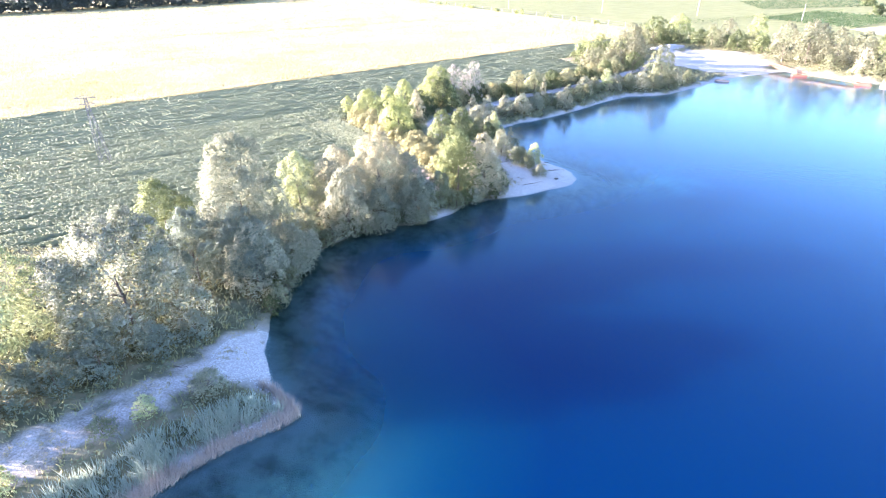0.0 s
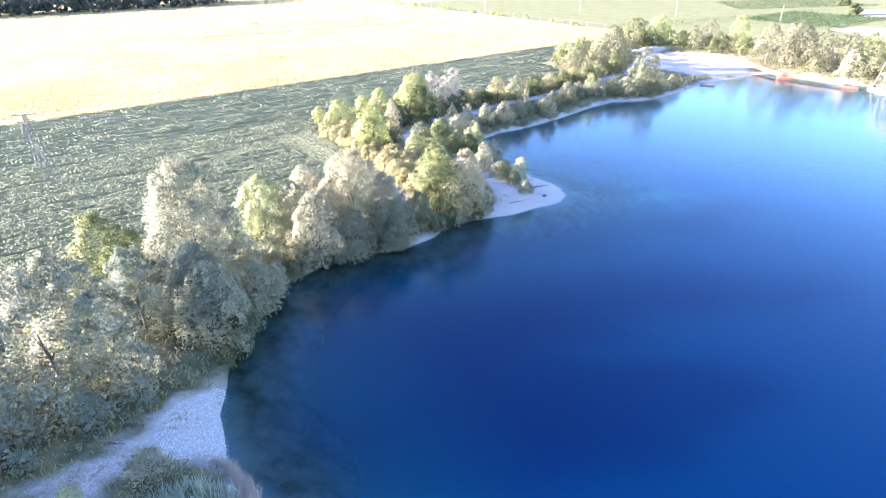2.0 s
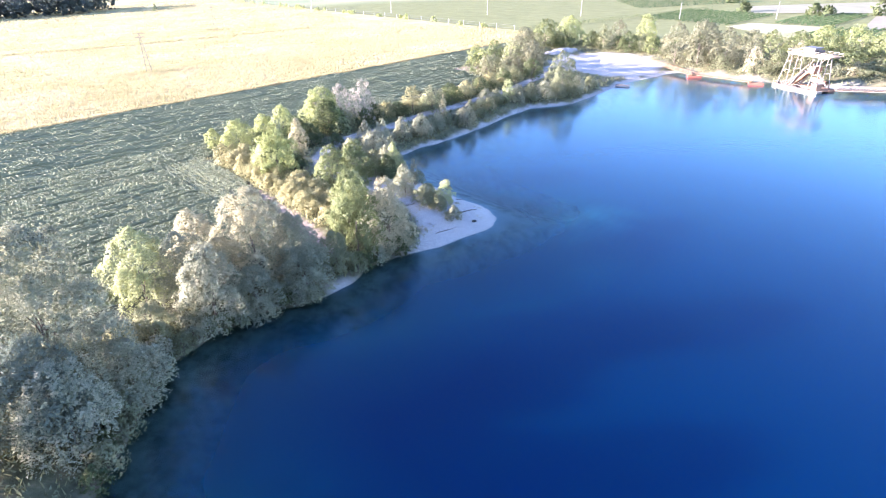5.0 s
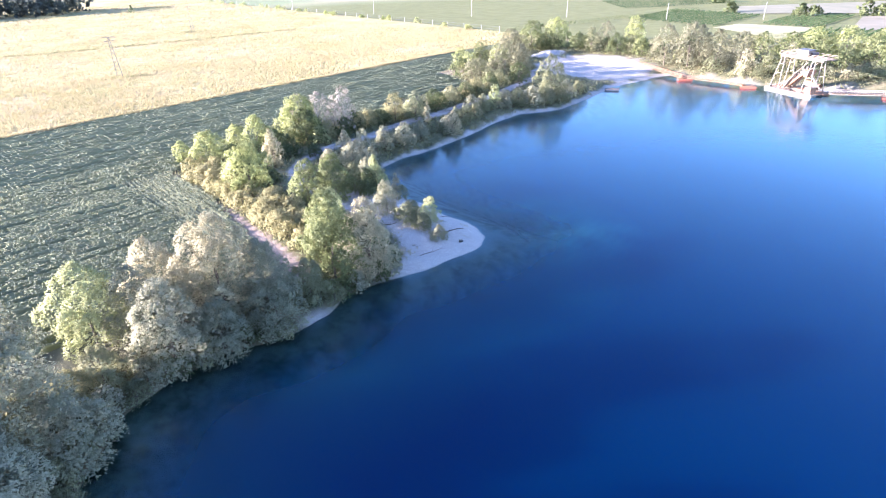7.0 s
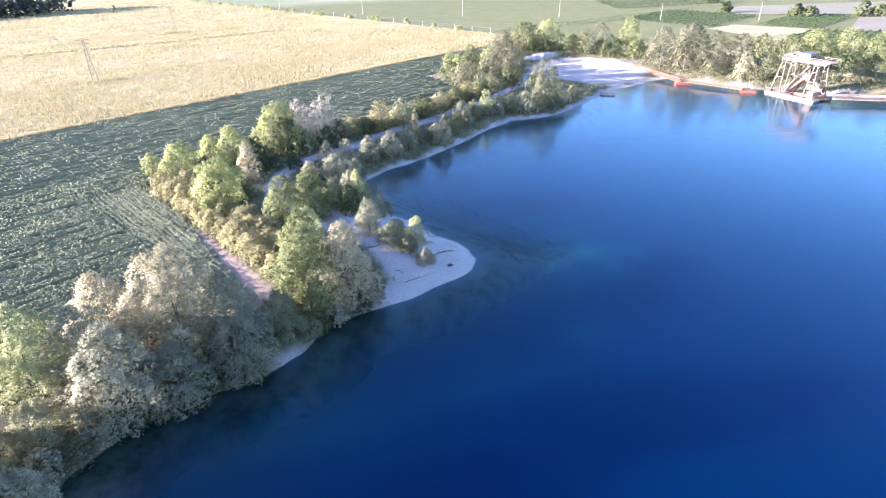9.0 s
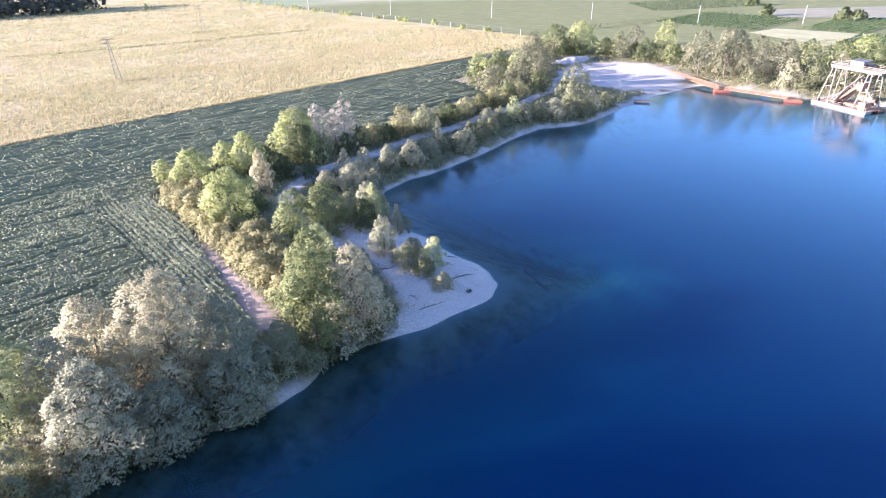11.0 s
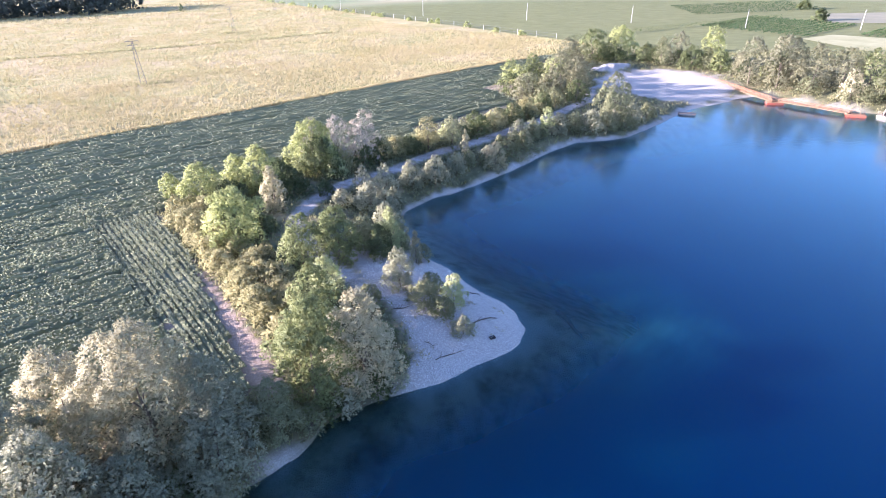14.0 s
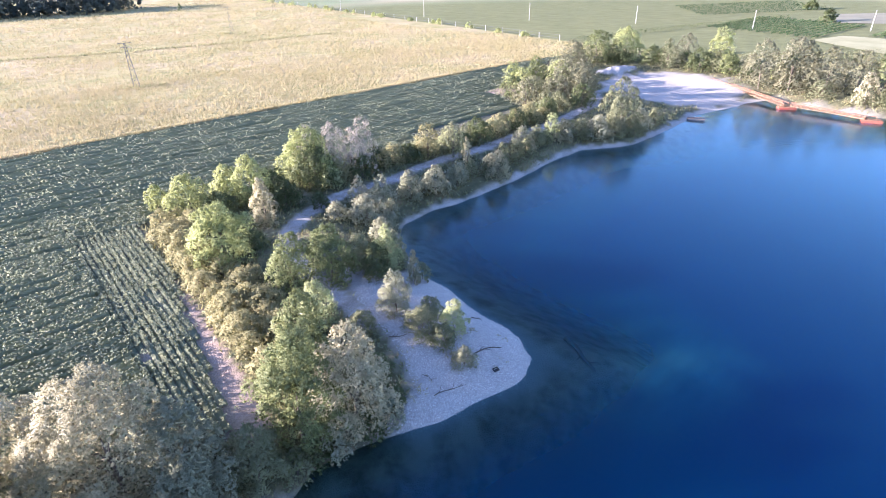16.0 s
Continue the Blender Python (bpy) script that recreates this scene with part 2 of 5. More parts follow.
def mesh_of(name, verts, quads, mat, smooth=False, normals=None, tone=None):
    """A mesh from arrays of corners and of four-sided (or three-sided) faces; foliage brings the crown's rounded normals and a tone for each tuft."""
    verts, quads = np.asarray(verts, np.float32), np.asarray(quads, np.int32)
    n = quads.shape[1]
    me = bpy.data.meshes.new(name)
    me.vertices.add(len(verts))
    me.vertices.foreach_set("co", verts.ravel())
    me.loops.add(quads.size)
    me.loops.foreach_set("vertex_index", quads.ravel())
    me.polygons.add(len(quads))
    me.polygons.foreach_set("loop_start", np.arange(0, quads.size, n, dtype=np.int32))
    me.polygons.foreach_set("use_smooth", np.full(len(quads), smooth))
    me.update(calc_edges=True)
    me.materials.append(mat)
    if tone is not None:
        me.attributes.new("tone", "FLOAT", "POINT").data.foreach_set("value", np.asarray(tone, np.float32))
    if normals is not None:
        me.attributes.new("custom_normal", "FLOAT_VECTOR", "POINT").data.foreach_set("vector", np.asarray(normals, np.float32).ravel())
    return me


def soft(v, lo, hi):
    t = np.clip((v - lo) / (hi - lo), 0, 1)
    return t * t * (3 - 2 * t)


def ground_values(x, y, z):
    d = shore_side(x, y)
    rough = waves(x, y, 2.5) + 0.5 * waves(y, x, 6.0)
    field = np.where(inside(x, y, FIELD), 1.0, 0.0) * 1.0
    edge = away(x, y, BEACH, True)
    tip = soft(np.where(inside(x, y, BEACH), edge, -edge) + 0.5 * rough, -0.6, 0.8)
    gravel = np.clip(soft(-d + 2.2 - 0.5 * soft(y, 30, 40) * soft(-x, -56, -44) - 0.9 * soft(y, 13, 17) * soft(-y, -46, -40) * soft(-x, 0, 4) - 1.6 * soft(x, 84, 92) + 0.8 * rough, 0, 1.6), 0, 1)
    west = soft(-x - 0.25 * y, 10, 16) * soft(y, -56, -50) * soft(-y, 7, 9) * (1 - np.exp(-((x + 20) ** 2 + (y + 17.2) ** 2) / 5))
    gravel = gravel * (1 - 0.9 * west)
    gravel = np.maximum(gravel, tip)
    gravel = np.maximum(gravel, soft(-np.hypot(x - 62, y - 127) + 22 + 2 * rough, 0, 5))
    gravel = np.maximum(gravel, np.exp(-(((x - 51) * 0.86 + (y - 147) * 0.5) ** 2 / 90.0 + ((y - 147) * 0.86 - (x - 51) * 0.5) ** 2 / 12.0)) > 0.45)
    pen = np.exp(-((x + 37) ** 2 / 20 + (y + 59) ** 2 / 40))
    gravel = np.maximum(gravel, soft(pen, 0.35, 0.7))
    road = soft(-away(x, y, ROAD) + 1.75 + 0.25 * rough, 0, 0.8)
    road = np.maximum(road, soft(-away(x, y, TRACK) + 2.9 + 1.1 * waves(x, y, 5.0), 0, 1.4) * (1 - 0.55 * soft(waves(x * 1.3, y * 1.3, 6.0), 0.1, 0.6)))
    u = (x - CORNER[0]) * ROW_U[0] + (y - CORNER[1]) * ROW_U[1]
    v = (x - CORNER[0]) * ROW_V[0] + (y - CORNER[1]) * ROW_V[1]
    bare = soft(u + 0.13 * np.clip(v - 12, 0, 45), -1.4, 1.2) * soft(v + 5 * waves(x, y, 2.0), 12, 30) * soft(-u + 2.5, 0, 1)
    bare = np.maximum(bare, 0.12 * soft(u, -9.5, -8.5) * soft(v, -1, 1))
    bare = np.maximum(bare, 0.75 * np.exp(-(((u + 8) / 1.1) ** 2 + ((v - 35) / 1.6) ** 2)) + 0.6 * np.exp(-(((u + 4.5) / 1.3) ** 2 + ((v - 24) / 2.5) ** 2)))
    patch = soft(-np.hypot(x - 11, y - 121) + 4.5 + rough, 0, 2)
    return {"gravel": gravel, "road": road, "field": field, "bare": np.clip(np.maximum(bare * field, patch), 0, 1)}


def ground_material():
    m, nodes, links, p = material("ground")
    geo = nodes.new("ShaderNodeNewGeometry")
    pos = geo.outputs["Position"]

    def attr(key):
        a = nodes.new("ShaderNodeAttribute")
        a.attribute_name = key
        return a.outputs["Fac"]

    def beyond(nx, ny, c, width):
        """One on the far side of the line nx x + ny y = c."""
        dot = nodes.new("ShaderNodeVectorMath")
        dot.operation = "DOT_PRODUCT"
        dot.inputs[1].default_value = (nx, ny, 0)
        links.new(pos, dot.inputs[0])
        return calc(nodes, links, "MULTIPLY", calc(nodes, links, "SUBTRACT", dot.outputs["Value"], c), 1 / width, True)

    big = noise_tex(nodes, links, 0.035, 5, 0.55, pos)
    mid = noise_tex(nodes, links, 0.35, 5, 0.6, pos)
    fine = noise_tex(nodes, links, 5.0, 4, 0.65, pos)
    # rank growth between the trees
    litter = ramp(nodes, links, mid.outputs["Fac"], ((0.3, (0.07, 0.075, 0.04)), (0.5, (0.15, 0.145, 0.08)), (0.72, (0.30, 0.25, 0.15))))
    # dry meadow
    stretched = nodes.new("ShaderNodeMapping")
    stretched.inputs["Rotation"].default_value = (0, 0, radians(39))
    stretched.inputs["Scale"].default_value = (0.5, 1.0, 1.0)
    links.new(pos, stretched.inputs["Vector"])
    streak = noise_tex(nodes, links, 0.22, 8, 0.68, stretched.outputs["Vector"])
    hay = ramp(nodes, links, streak.outputs["Fac"], ((0.3, (0.23, 0.225, 0.09)), (0.5, (0.37, 0.325, 0.155)), (0.72, (0.50, 0.41, 0.245))))
    green = ramp(nodes, links, big.outputs["Fac"], ((0.38, (0.27, 0.27, 0.105)), (0.50, (0.38, 0.33, 0.16)), (0.62, (0.49, 0.375, 0.25))))
    meadow = blend(nodes, links, 0.45, hay, green)
    # fields beyond the fence
    cells = nodes.new("ShaderNodeTexVoronoi")
    cells.inputs["Scale"].default_value = 0.006
    links.new(pos, cells.inputs["Vector"])
    far = ramp(nodes, links, cells.outputs["Distance"], ((0.1, (0.20, 0.23, 0.12)), (0.5, (0.23, 0.26, 0.14)), (0.8, (0.38, 0.34, 0.22))))
    near_green = ramp(nodes, links, streak.outputs["Fac"], ((0.3, (0.14, 0.15, 0.062)), (0.7, (0.21, 0.212, 0.098))))
    # fence: from (44, 219) to (-187, 553)
    fence = beyond(0.8225, 0.5688, 160.8, 3.0)
    meadow_on = beyond(float(-ROW_V[0]), float(-ROW_V[1]), MEADOW_C - 0.3, 0.8)
    distant = nodes.new("ShaderNodeVectorMath")
    distant.operation = "LENGTH"
    links.new(pos, distant.inputs[0])
    outer = calc(nodes, links, "MULTIPLY", calc(nodes, links, "SUBTRACT", distant.outputs["Value"], 420), 1 / 60, True)
    across = beyond(0.33, 0.944, 182.0, 3.0)
    meadow_on = calc(nodes, links, "MAXIMUM", meadow_on, across)
    open_land = blend(nodes, links, fence, meadow, blend(nodes, links, outer, near_green, far))
    col = blend(nodes, links, meadow_on, litter, open_land)
    crop = ramp(nodes, links, mid.outputs["Fac"], ((0.35, (0.10, 0.105, 0.07)), (0.7, (0.17, 0.16, 0.115))))
    col = blend(nodes, links, attr("field"), col, crop)
    soil = ramp(nodes, links, fine.outputs["Fac"], ((0.3, (0.34, 0.25, 0.20)), (0.7, (0.52, 0.41, 0.34))))
    col = blend(nodes, links, attr("bare"), col, soil)
    worn_noise = calc(nodes, links, "ADD", calc(nodes, links, "MULTIPLY", mid.outputs["Fac"], 0.5), calc(nodes, links, "MULTIPLY", fine.outputs["Fac"], 0.5))
    dust = ramp(nodes, links, worn_noise, ((0.38, (0.22, 0.20, 0.165)), (0.5, (0.40, 0.36, 0.335)), (0.62, (0.56, 0.52, 0.50))))
    col = blend(nodes, links, attr("road"), col, dust)
    pebble = nodes.new("ShaderNodeTexVoronoi")
    pebble.inputs["Scale"].default_value = 10.0
    links.new(pos, pebble.inputs["Vector"])
    stones = ramp(nodes, links, pebble.outputs["Color"], ((0.1, (0.32, 0.30, 0.29)), (0.6, (0.44, 0.415, 0.40)), (0.95, (0.58, 0.55, 0.52))))
    stones = blend(nodes, links, calc(nodes, links, "MULTIPLY", mid.outputs["Fac"], 0.5), stones, (0.47, 0.42, 0.39))
    col = blend(nodes, links, attr("gravel"), col, stones)
    # weed and silt below the water
    split = nodes.new("ShaderNodeSeparateXYZ")
    links.new(pos, split.inputs[0])
    wet = calc(nodes, links, "MULTIPLY", split.outputs["Z"], -1.6, True)
    bed = ramp(nodes, links, mid.outputs["Fac"], ((0.34, (0.12, 0.115, 0.075)), (0.58, (0.42, 0.37, 0.29))))
    col = blend(nodes, links, wet, col, bed)
    links.new(col, p.inputs["Base Color"])
    p.inputs["Roughness"].default_value = 0.95
    p.inputs["Specular IOR Level"].default_value = 0.15
    h = calc(nodes, links, "ADD", calc(nodes, links, "MULTIPLY", pebble.outputs["Distance"], -0.25), calc(nodes, links, "ADD", fine.outputs["Fac"], mid.outputs["Fac"]))
    bumped(nodes, links, h, 0.7, 0.25, p)
    return m


xs = spaced(-4200, 4200, -108, 66, 0.9)
ys = spaced(-900, 4600, -88, 182, 0.9)
ground = sheet("ground", xs, ys, height, ground_material(), ground_values)
tagged(ground, "lake banks, gravel shores, crop field, dry meadow and far fields", "ground", kind="structure")


def water_material():
    m, nodes, links, p = material("lake_water")
    nodes.remove(p)
    geo = nodes.new("ShaderNodeNewGeometry")
    a = nodes.new("ShaderNodeAttribute")
    a.attribute_name = "depth"
    depth = a.outputs["Fac"]
    haze = calc(nodes, links, "SUBTRACT", 1.0, calc(nodes, links, "POWER", 2.718, calc(nodes, links, "MULTIPLY", depth, -0.34)))
    body = nodes.new("ShaderNodeSubsurfaceScattering")
    body.falloff = "BURLEY"
    body.inputs["Scale"].default_value = 1.0
    body.inputs["Radius"].default_value = (12.0, 25.0, 40.0)
    tone = ramp(nodes, links, calc(nodes, links, "MULTIPLY", depth, 1 / 14.0), ((0.0, (0.006, 0.034, 0.048)), (0.25, (0.001, 0.030, 0.074)), (0.9, (0.0001, 0.0125, 0.056))))
    # silt over the shallows, plus sky sheen put into the colour round the dredger
    silt_and_sheen = nodes.new("ShaderNodeAttribute")
    silt_and_sheen.attribute_name = "silt_and_sheen"
    tone = blend(nodes, links, silt_and_sheen.outputs["Fac"], tone, (0.018, 0.10, 0.15))
    links.new(tone, body.inputs["Color"])
    clear = nodes.new("ShaderNodeBsdfTransparent")
    clear.inputs["Color"].default_value = (0.62, 0.84, 0.86, 1)
    under = nodes.new("ShaderNodeMixShader")
    links.new(haze, under.inputs[0])
    links.new(clear.outputs[0], under.inputs[1])
    links.new(body.outputs[0], under.inputs[2])
    gloss = nodes.new("ShaderNodeBsdfGlossy")
    gloss.inputs["Roughness"].default_value = 0.15
    gloss.inputs["Color"].default_value = (0.76, 0.90, 1.0, 1)
    fres = nodes.new("ShaderNodeFresnel")
    fres.inputs["IOR"].default_value = 1.38
    bump = nodes.new("ShaderNodeBump")
    rip = noise_tex(nodes, links, 0.9, 4, 0.55, geo.outputs["Position"])
    links.new(rip.outputs["Fac"], bump.inputs["Height"])
    bump.inputs["Strength"].default_value, bump.inputs["Distance"].default_value = 0.12, 0.12
    links.new(bump.outputs["Normal"], gloss.inputs["Normal"])
    links.new(bump.outputs["Normal"], fres.inputs["Normal"])
    top = nodes.new("ShaderNodeMixShader")
    links.new(calc(nodes, links, "MULTIPLY", calc(nodes, links, "POWER", fres.outputs[0], 1.45), 2.8, True), top.inputs[0])
    links.new(under.outputs[0], top.inputs[1])
    links.new(gloss.outputs[0], top.inputs[2])
    links.new(top.outputs[0], nodes["Material Output"].inputs["Surface"])
    return m


# first term paints in the far water's sky sheen; the other two are silt
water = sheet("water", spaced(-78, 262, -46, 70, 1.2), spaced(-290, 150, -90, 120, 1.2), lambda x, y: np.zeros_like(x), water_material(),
              lambda x, y, z: {"depth": np.maximum(-height(x, y), 0.0), "silt_and_sheen": np.clip(0.5 * np.exp(-((x - 110) ** 2 + (y - 62) ** 2) / 4600.0) + (0.45 + 0.4 * waves(x, y, 3.0)) * np.exp(-(x - 13) ** 2 / 90 - (y - 1) ** 2 / 34) + 0.55 * np.exp(-(x + 24) ** 2 / 40 - (y + 74) ** 2 / 60), 0, 1)})
tagged(water, "deep blue lake water, clear and turquoise over the shallows", "lake", kind="structure")

# ---- plants ----


def tube(points, radii, sides=6):
    pts = np.asarray(points, float)
    rings, quads = [], []
    for i, (c, r) in enumerate(zip(pts, radii)):
        way = pts[min(i + 1, len(pts) - 1)] - pts[max(i - 1, 0)]
        way /= np.linalg.norm(way) + 1e-9
        side = np.cross(way, (0.31, 0.87, 0.38))
        side /= np.linalg.norm(side)
        over = np.cross(way, side)
        a = np.linspace(0, 2 * np.pi, sides, endpoint=False)[:, None]
        rings.append(c + r * (np.cos(a) * side + np.sin(a) * over))
    for i in range(len(pts) - 1):
        for k in range(sides):
            j = (k + 1) % sides
            quads.append((i * sides + k, i * sides + j, (i + 1) * sides + j, (i + 1) * sides + k))
    return np.concatenate(rings), np.array(quads)


def joined(pieces):
    """One pair of corners and faces out of many."""
    verts, quads, n = [], [], 0
    for v, q in pieces:
        verts.append(v)
        quads.append(np.asarray(q) + n)
        n += len(v)
    return np.concatenate(verts), np.concatenate(quads)


def unit(v):
    return v / (np.linalg.norm(v, axis=-1, keepdims=True) + 1e-9)


def leaves(rng, at, normal, length, width, droop=0.0, sprig=0.0):
    """Pointed leaves; sprig: the share that stands out along the normal, as twigs do."""
    n = len(at)
    nrm = unit(normal + rng.normal(0, 0.6, (n, 3)))
    t = rng.normal(0, 1, (n, 3))
    t[:, 2] -= droop * 2
    t = unit(t - (t * nrm).sum(-1, keepdims=True) * nrm)
    b = np.cross(nrm, t)
    out = (rng.random((n, 1)) < sprig) * 1.0
    t = unit(t * (1 - 0.55 * out) + nrm * 0.75 * out + (0, 0, 0.25) * out)
    size = rng.uniform(0.65, 1.35, (n, 1)) * (1 + 0.25 * out)
    l, w = t * length * size, b * width * size / 2
    v = np.stack([at - w - l * 0.4, at + w - l * 0.4, at + l * 0.6], 1).reshape(-1, 3)
    return v, np.arange(3 * n).reshape(-1, 3)


def crown_lobes(rng, h, r, low, taper, count):
    """Plumes that make up a crown: a few on the stem's line, many round them, small ones that break the outline.
    Each is x, y, z, half width, stretch in height."""
    def wide(u):
        up = np.clip((u - 0.32) / 0.70, 0, 1)
        return r * (0.78 + 0.22 * min(u / 0.32, 1)) * np.sqrt(1 - up * up) * (1 - 0.5 * taper * up)
    lobes = []
    steps = max(3, int(h / r * 1.6))
    for i in range(steps):
        u = (i + 0.5) / steps
        size = 0.55 * wide(u)
        lobes.append((rng.normal(0, 0.08 * r), rng.normal(0, 0.08 * r), max(min(low + (h - low) * u, h - size * 1.15), 0.5 * size), size, 1.1))
    many = int(count * 1.7)
    for i in range(many):
        u = ((i + rng.uniform(0.0, 1.0)) / many) ** 0.85
        size = max(0.13 * r, wide(u) * rng.uniform(0.2, 0.36))
        tall = rng.uniform(1.0, 1.5)
        reach = max(wide(u) - size * 0.9, 0) * rng.uniform(0.65, 1.15)
        a = i * 2.4 + rng.uniform(-0.7, 0.7)
        z = max(low + (h - low) * u - size * tall * 0.7, low * 0.6 + size * 0.5)
        lobes.append((reach * np.cos(a), reach * np.sin(a), z, size, tall))
    top = 0.2 * r * (1 - taper * 0.6)
    lobes.append((rng.normal(0, 0.12 * r), rng.normal(0, 0.12 * r), h - top * 1.3, top, 1.5))
    for i in range(steps, steps + many + 1):
        x, y, z, size, tall = lobes[i]
        for _ in range(2):
            way = unit(rng.normal(0, 1, 3) + (0.6 * np.sign(x), 0.6 * np.sign(y), 0.6))
            s = size * rng.uniform(0.3, 0.55)
            p = np.array((x, y, z)) + way * (1, 1, tall) * size * rng.uniform(0.6, 0.95)
            if p[2] + s * 0.8 < h * 1.03:
                lobes.append((*p, s, rng.uniform(1.1, 1.8)))
    return np.array(lobes)


def crown(rng, lobes, count, length, width, droop, sprig=0.4, spray=0.15, per=5):
    """Tufts of leaves on short twigs over the lobes. Gives corners, faces, rounded normals and a tone for each corner."""
    c, size = lobes[:, :3], lobes[:, 3]
    span = np.stack([size, size, size * lobes[:, 4]], 1)
    share = size**1.7 * lobes[:, 4]
    want = max(12, count // per)
    pick = rng.choice(len(lobes), int(want * 2.3) + 8, p=share / share.sum())
    m = len(pick)
    way = unit(rng.normal(0, 1, (m, 3)))
    way[:, 2] = np.where(way[:, 2] < -0.55, -way[:, 2], way[:, 2])
    shell = 0.93 + rng.normal(0, 0.55, (m, 1)) * spray + (0.1 + 0.8 * spray) * rng.random((m, 1)) ** 3
    slim = np.concatenate([np.repeat(1 - 0.25 * way[:, 2:], 2, 1), np.ones((m, 1))], 1)
    at = c[pick] + way * slim * span[pick] * shell
    gap = np.stack([(((at - a) / b) ** 2).sum(1) for a, b in zip(c, span)], 1).min(1)
    keep = np.flatnonzero((gap > 0.72**2) & (at[:, 2] > 0.03))[:want]
    at, way = at[keep], way[keep]
    k = len(at)
    reach = np.clip(0.42 * size[pick][keep], 0.9 * length, 1.7 * length)[:, None] * rng.uniform(0.7, 1.3, (k, 1))
    axis = unit(way * (0.9, 0.9, 0.7) + rng.normal(0, 0.4, (k, 3)) + (0, 0, 0.5 * sprig + 0.25 - 0.9 * droop))
    tone = rng.random(k)
    # leaves along each twig, closer together and finer towards its tip
    n = k * per
    t = rng.random((n, 1)) ** 0.85
    axis_n, way_n, reach_n = np.repeat(axis, per, 0), np.repeat(way, per, 0), np.repeat(reach, per, 0)
    side = rng.normal(0, 1, (n, 3))
    side = unit(side - (side * axis_n).sum(1, keepdims=True) * axis_n)
    pos = np.repeat(at, per, 0) + axis_n * reach_n * (t - 0.35) + side * reach_n * 0.36 * np.sqrt(rng.random((n, 1))) * (1.1 - 0.85 * t)
    pos[:, 2] = np.maximum(pos[:, 2], 0.02)
    along = unit(0.8 * axis_n + 0.75 * side + rng.normal(0, 0.45, (n, 3)) - (0, 0, 0.5 * droop))
    face = unit(0.8 * way_n + 0.4 * side + rng.normal(0, 0.5, (n, 3)) + (0, 0, 0.3))
    flat = unit(np.cross(face, along))
    grow = rng.uniform(0.65, 1.3, (n, 1)) * (1.1 - 0.3 * t)
    l, w = along * length * grow, flat * width * grow / 2
    v = np.stack([pos - w - l * 0.4, pos + w - l * 0.4, pos + l * 0.6], 1)
    nrm = np.cross(v[:, 1] - v[:, 0], v[:, 2] - v[:, 0])
    turned = ((nrm * (way_n + side * 0.3 + (0, 0, 0.2))).sum(1) < 0)
    v[turned] = v[turned][:, (1, 0, 2)]
    nrm[turned] *= -1
    low, high = c.min(0), (c + span).max(0)
    whole = unit((pos - ((low + high) / 2) * (1, 1, 0.8)) / (high - low))
    soft_n = unit(0.75 * whole + 0.5 * way_n + 0.3 * side + 0.38 * unit(nrm))
    return v.reshape(-1, 3), np.arange(3 * n).reshape(-1, 3), np.repeat(soft_n, 3, 0), np.repeat(tone, 3 * per)


def foliage(name, pieces, mat):
    """One mesh out of several crowns."""
    v, q = joined([p[:2] for p in pieces])
    return mesh_of(name, v, q, mat, True, np.concatenate([p[2] for p in pieces]), np.concatenate([p[3] for p in pieces]))


KINDS = {
    # leaf material, leaf length, leaf width, droop, lowest leaves, taper, lobes, looseness
    "willow": (WILLOW, 0.36, 0.15, 0.5, 0.04, 0.25, 22, 0.17),
    "silver_willow": (SILVER, 0.36, 0.15, 0.4, 0.04, 0.20, 22, 0.18),
    "poplar": (POPLAR, 0.34, 0.18, 0.1, 0.05, 0.30, 22, 0.2),
    "white_poplar": (ASPEN, 0.36, 0.19, 0.1, 0.04, 0.20, 24, 0.2),
    "scrub": (SCRUBLEAF, 0.34, 0.11, -0.2, 0.02, 0.35, 14, 0.32),
    "tan_willow": (TAN, 0.36, 0.15, 0.4, 0.04, 0.20, 20, 0.24),
    "locust": (LOCUST, 0.36, 0.16, 0.2, 0.08, 0.25, 18, 0.22),
    "yellow_tree": (YELLOW, 0.34, 0.17, 0.2, 0.05, 0.30, 18, 0.2),
    "bush": (BUSH, 0.32, 0.13, 0.0, 0.02, 0.30, 14, 0.3),
    "grey_bush": (SILVER, 0.34, 0.11, -0.2, 0.02, 0.35, 14, 0.34),
    "dark_bush": (DARK, 0.36, 0.17, 0.0, 0.02, 0.20, 14, 0.22),
    "slim_tree": (WILLOW, 0.34, 0.13, -0.3, 0.03, 0.60, 14, 0.34),
    "yellow_bush": (YELLOW, 0.32, 0.13, -0.2, 0.02, 0.45, 12, 0.32),
    "bramble": (BRAMBLE, 0.38, 0.12, 0.3, 0.0, 0.10, 16, 0.26),
    "dry_tree": (PINK, 0.60, 0.05, -0.8, 0.10, 0.30, 12, 0.45),
}
rng = np.random.default_rng(7)


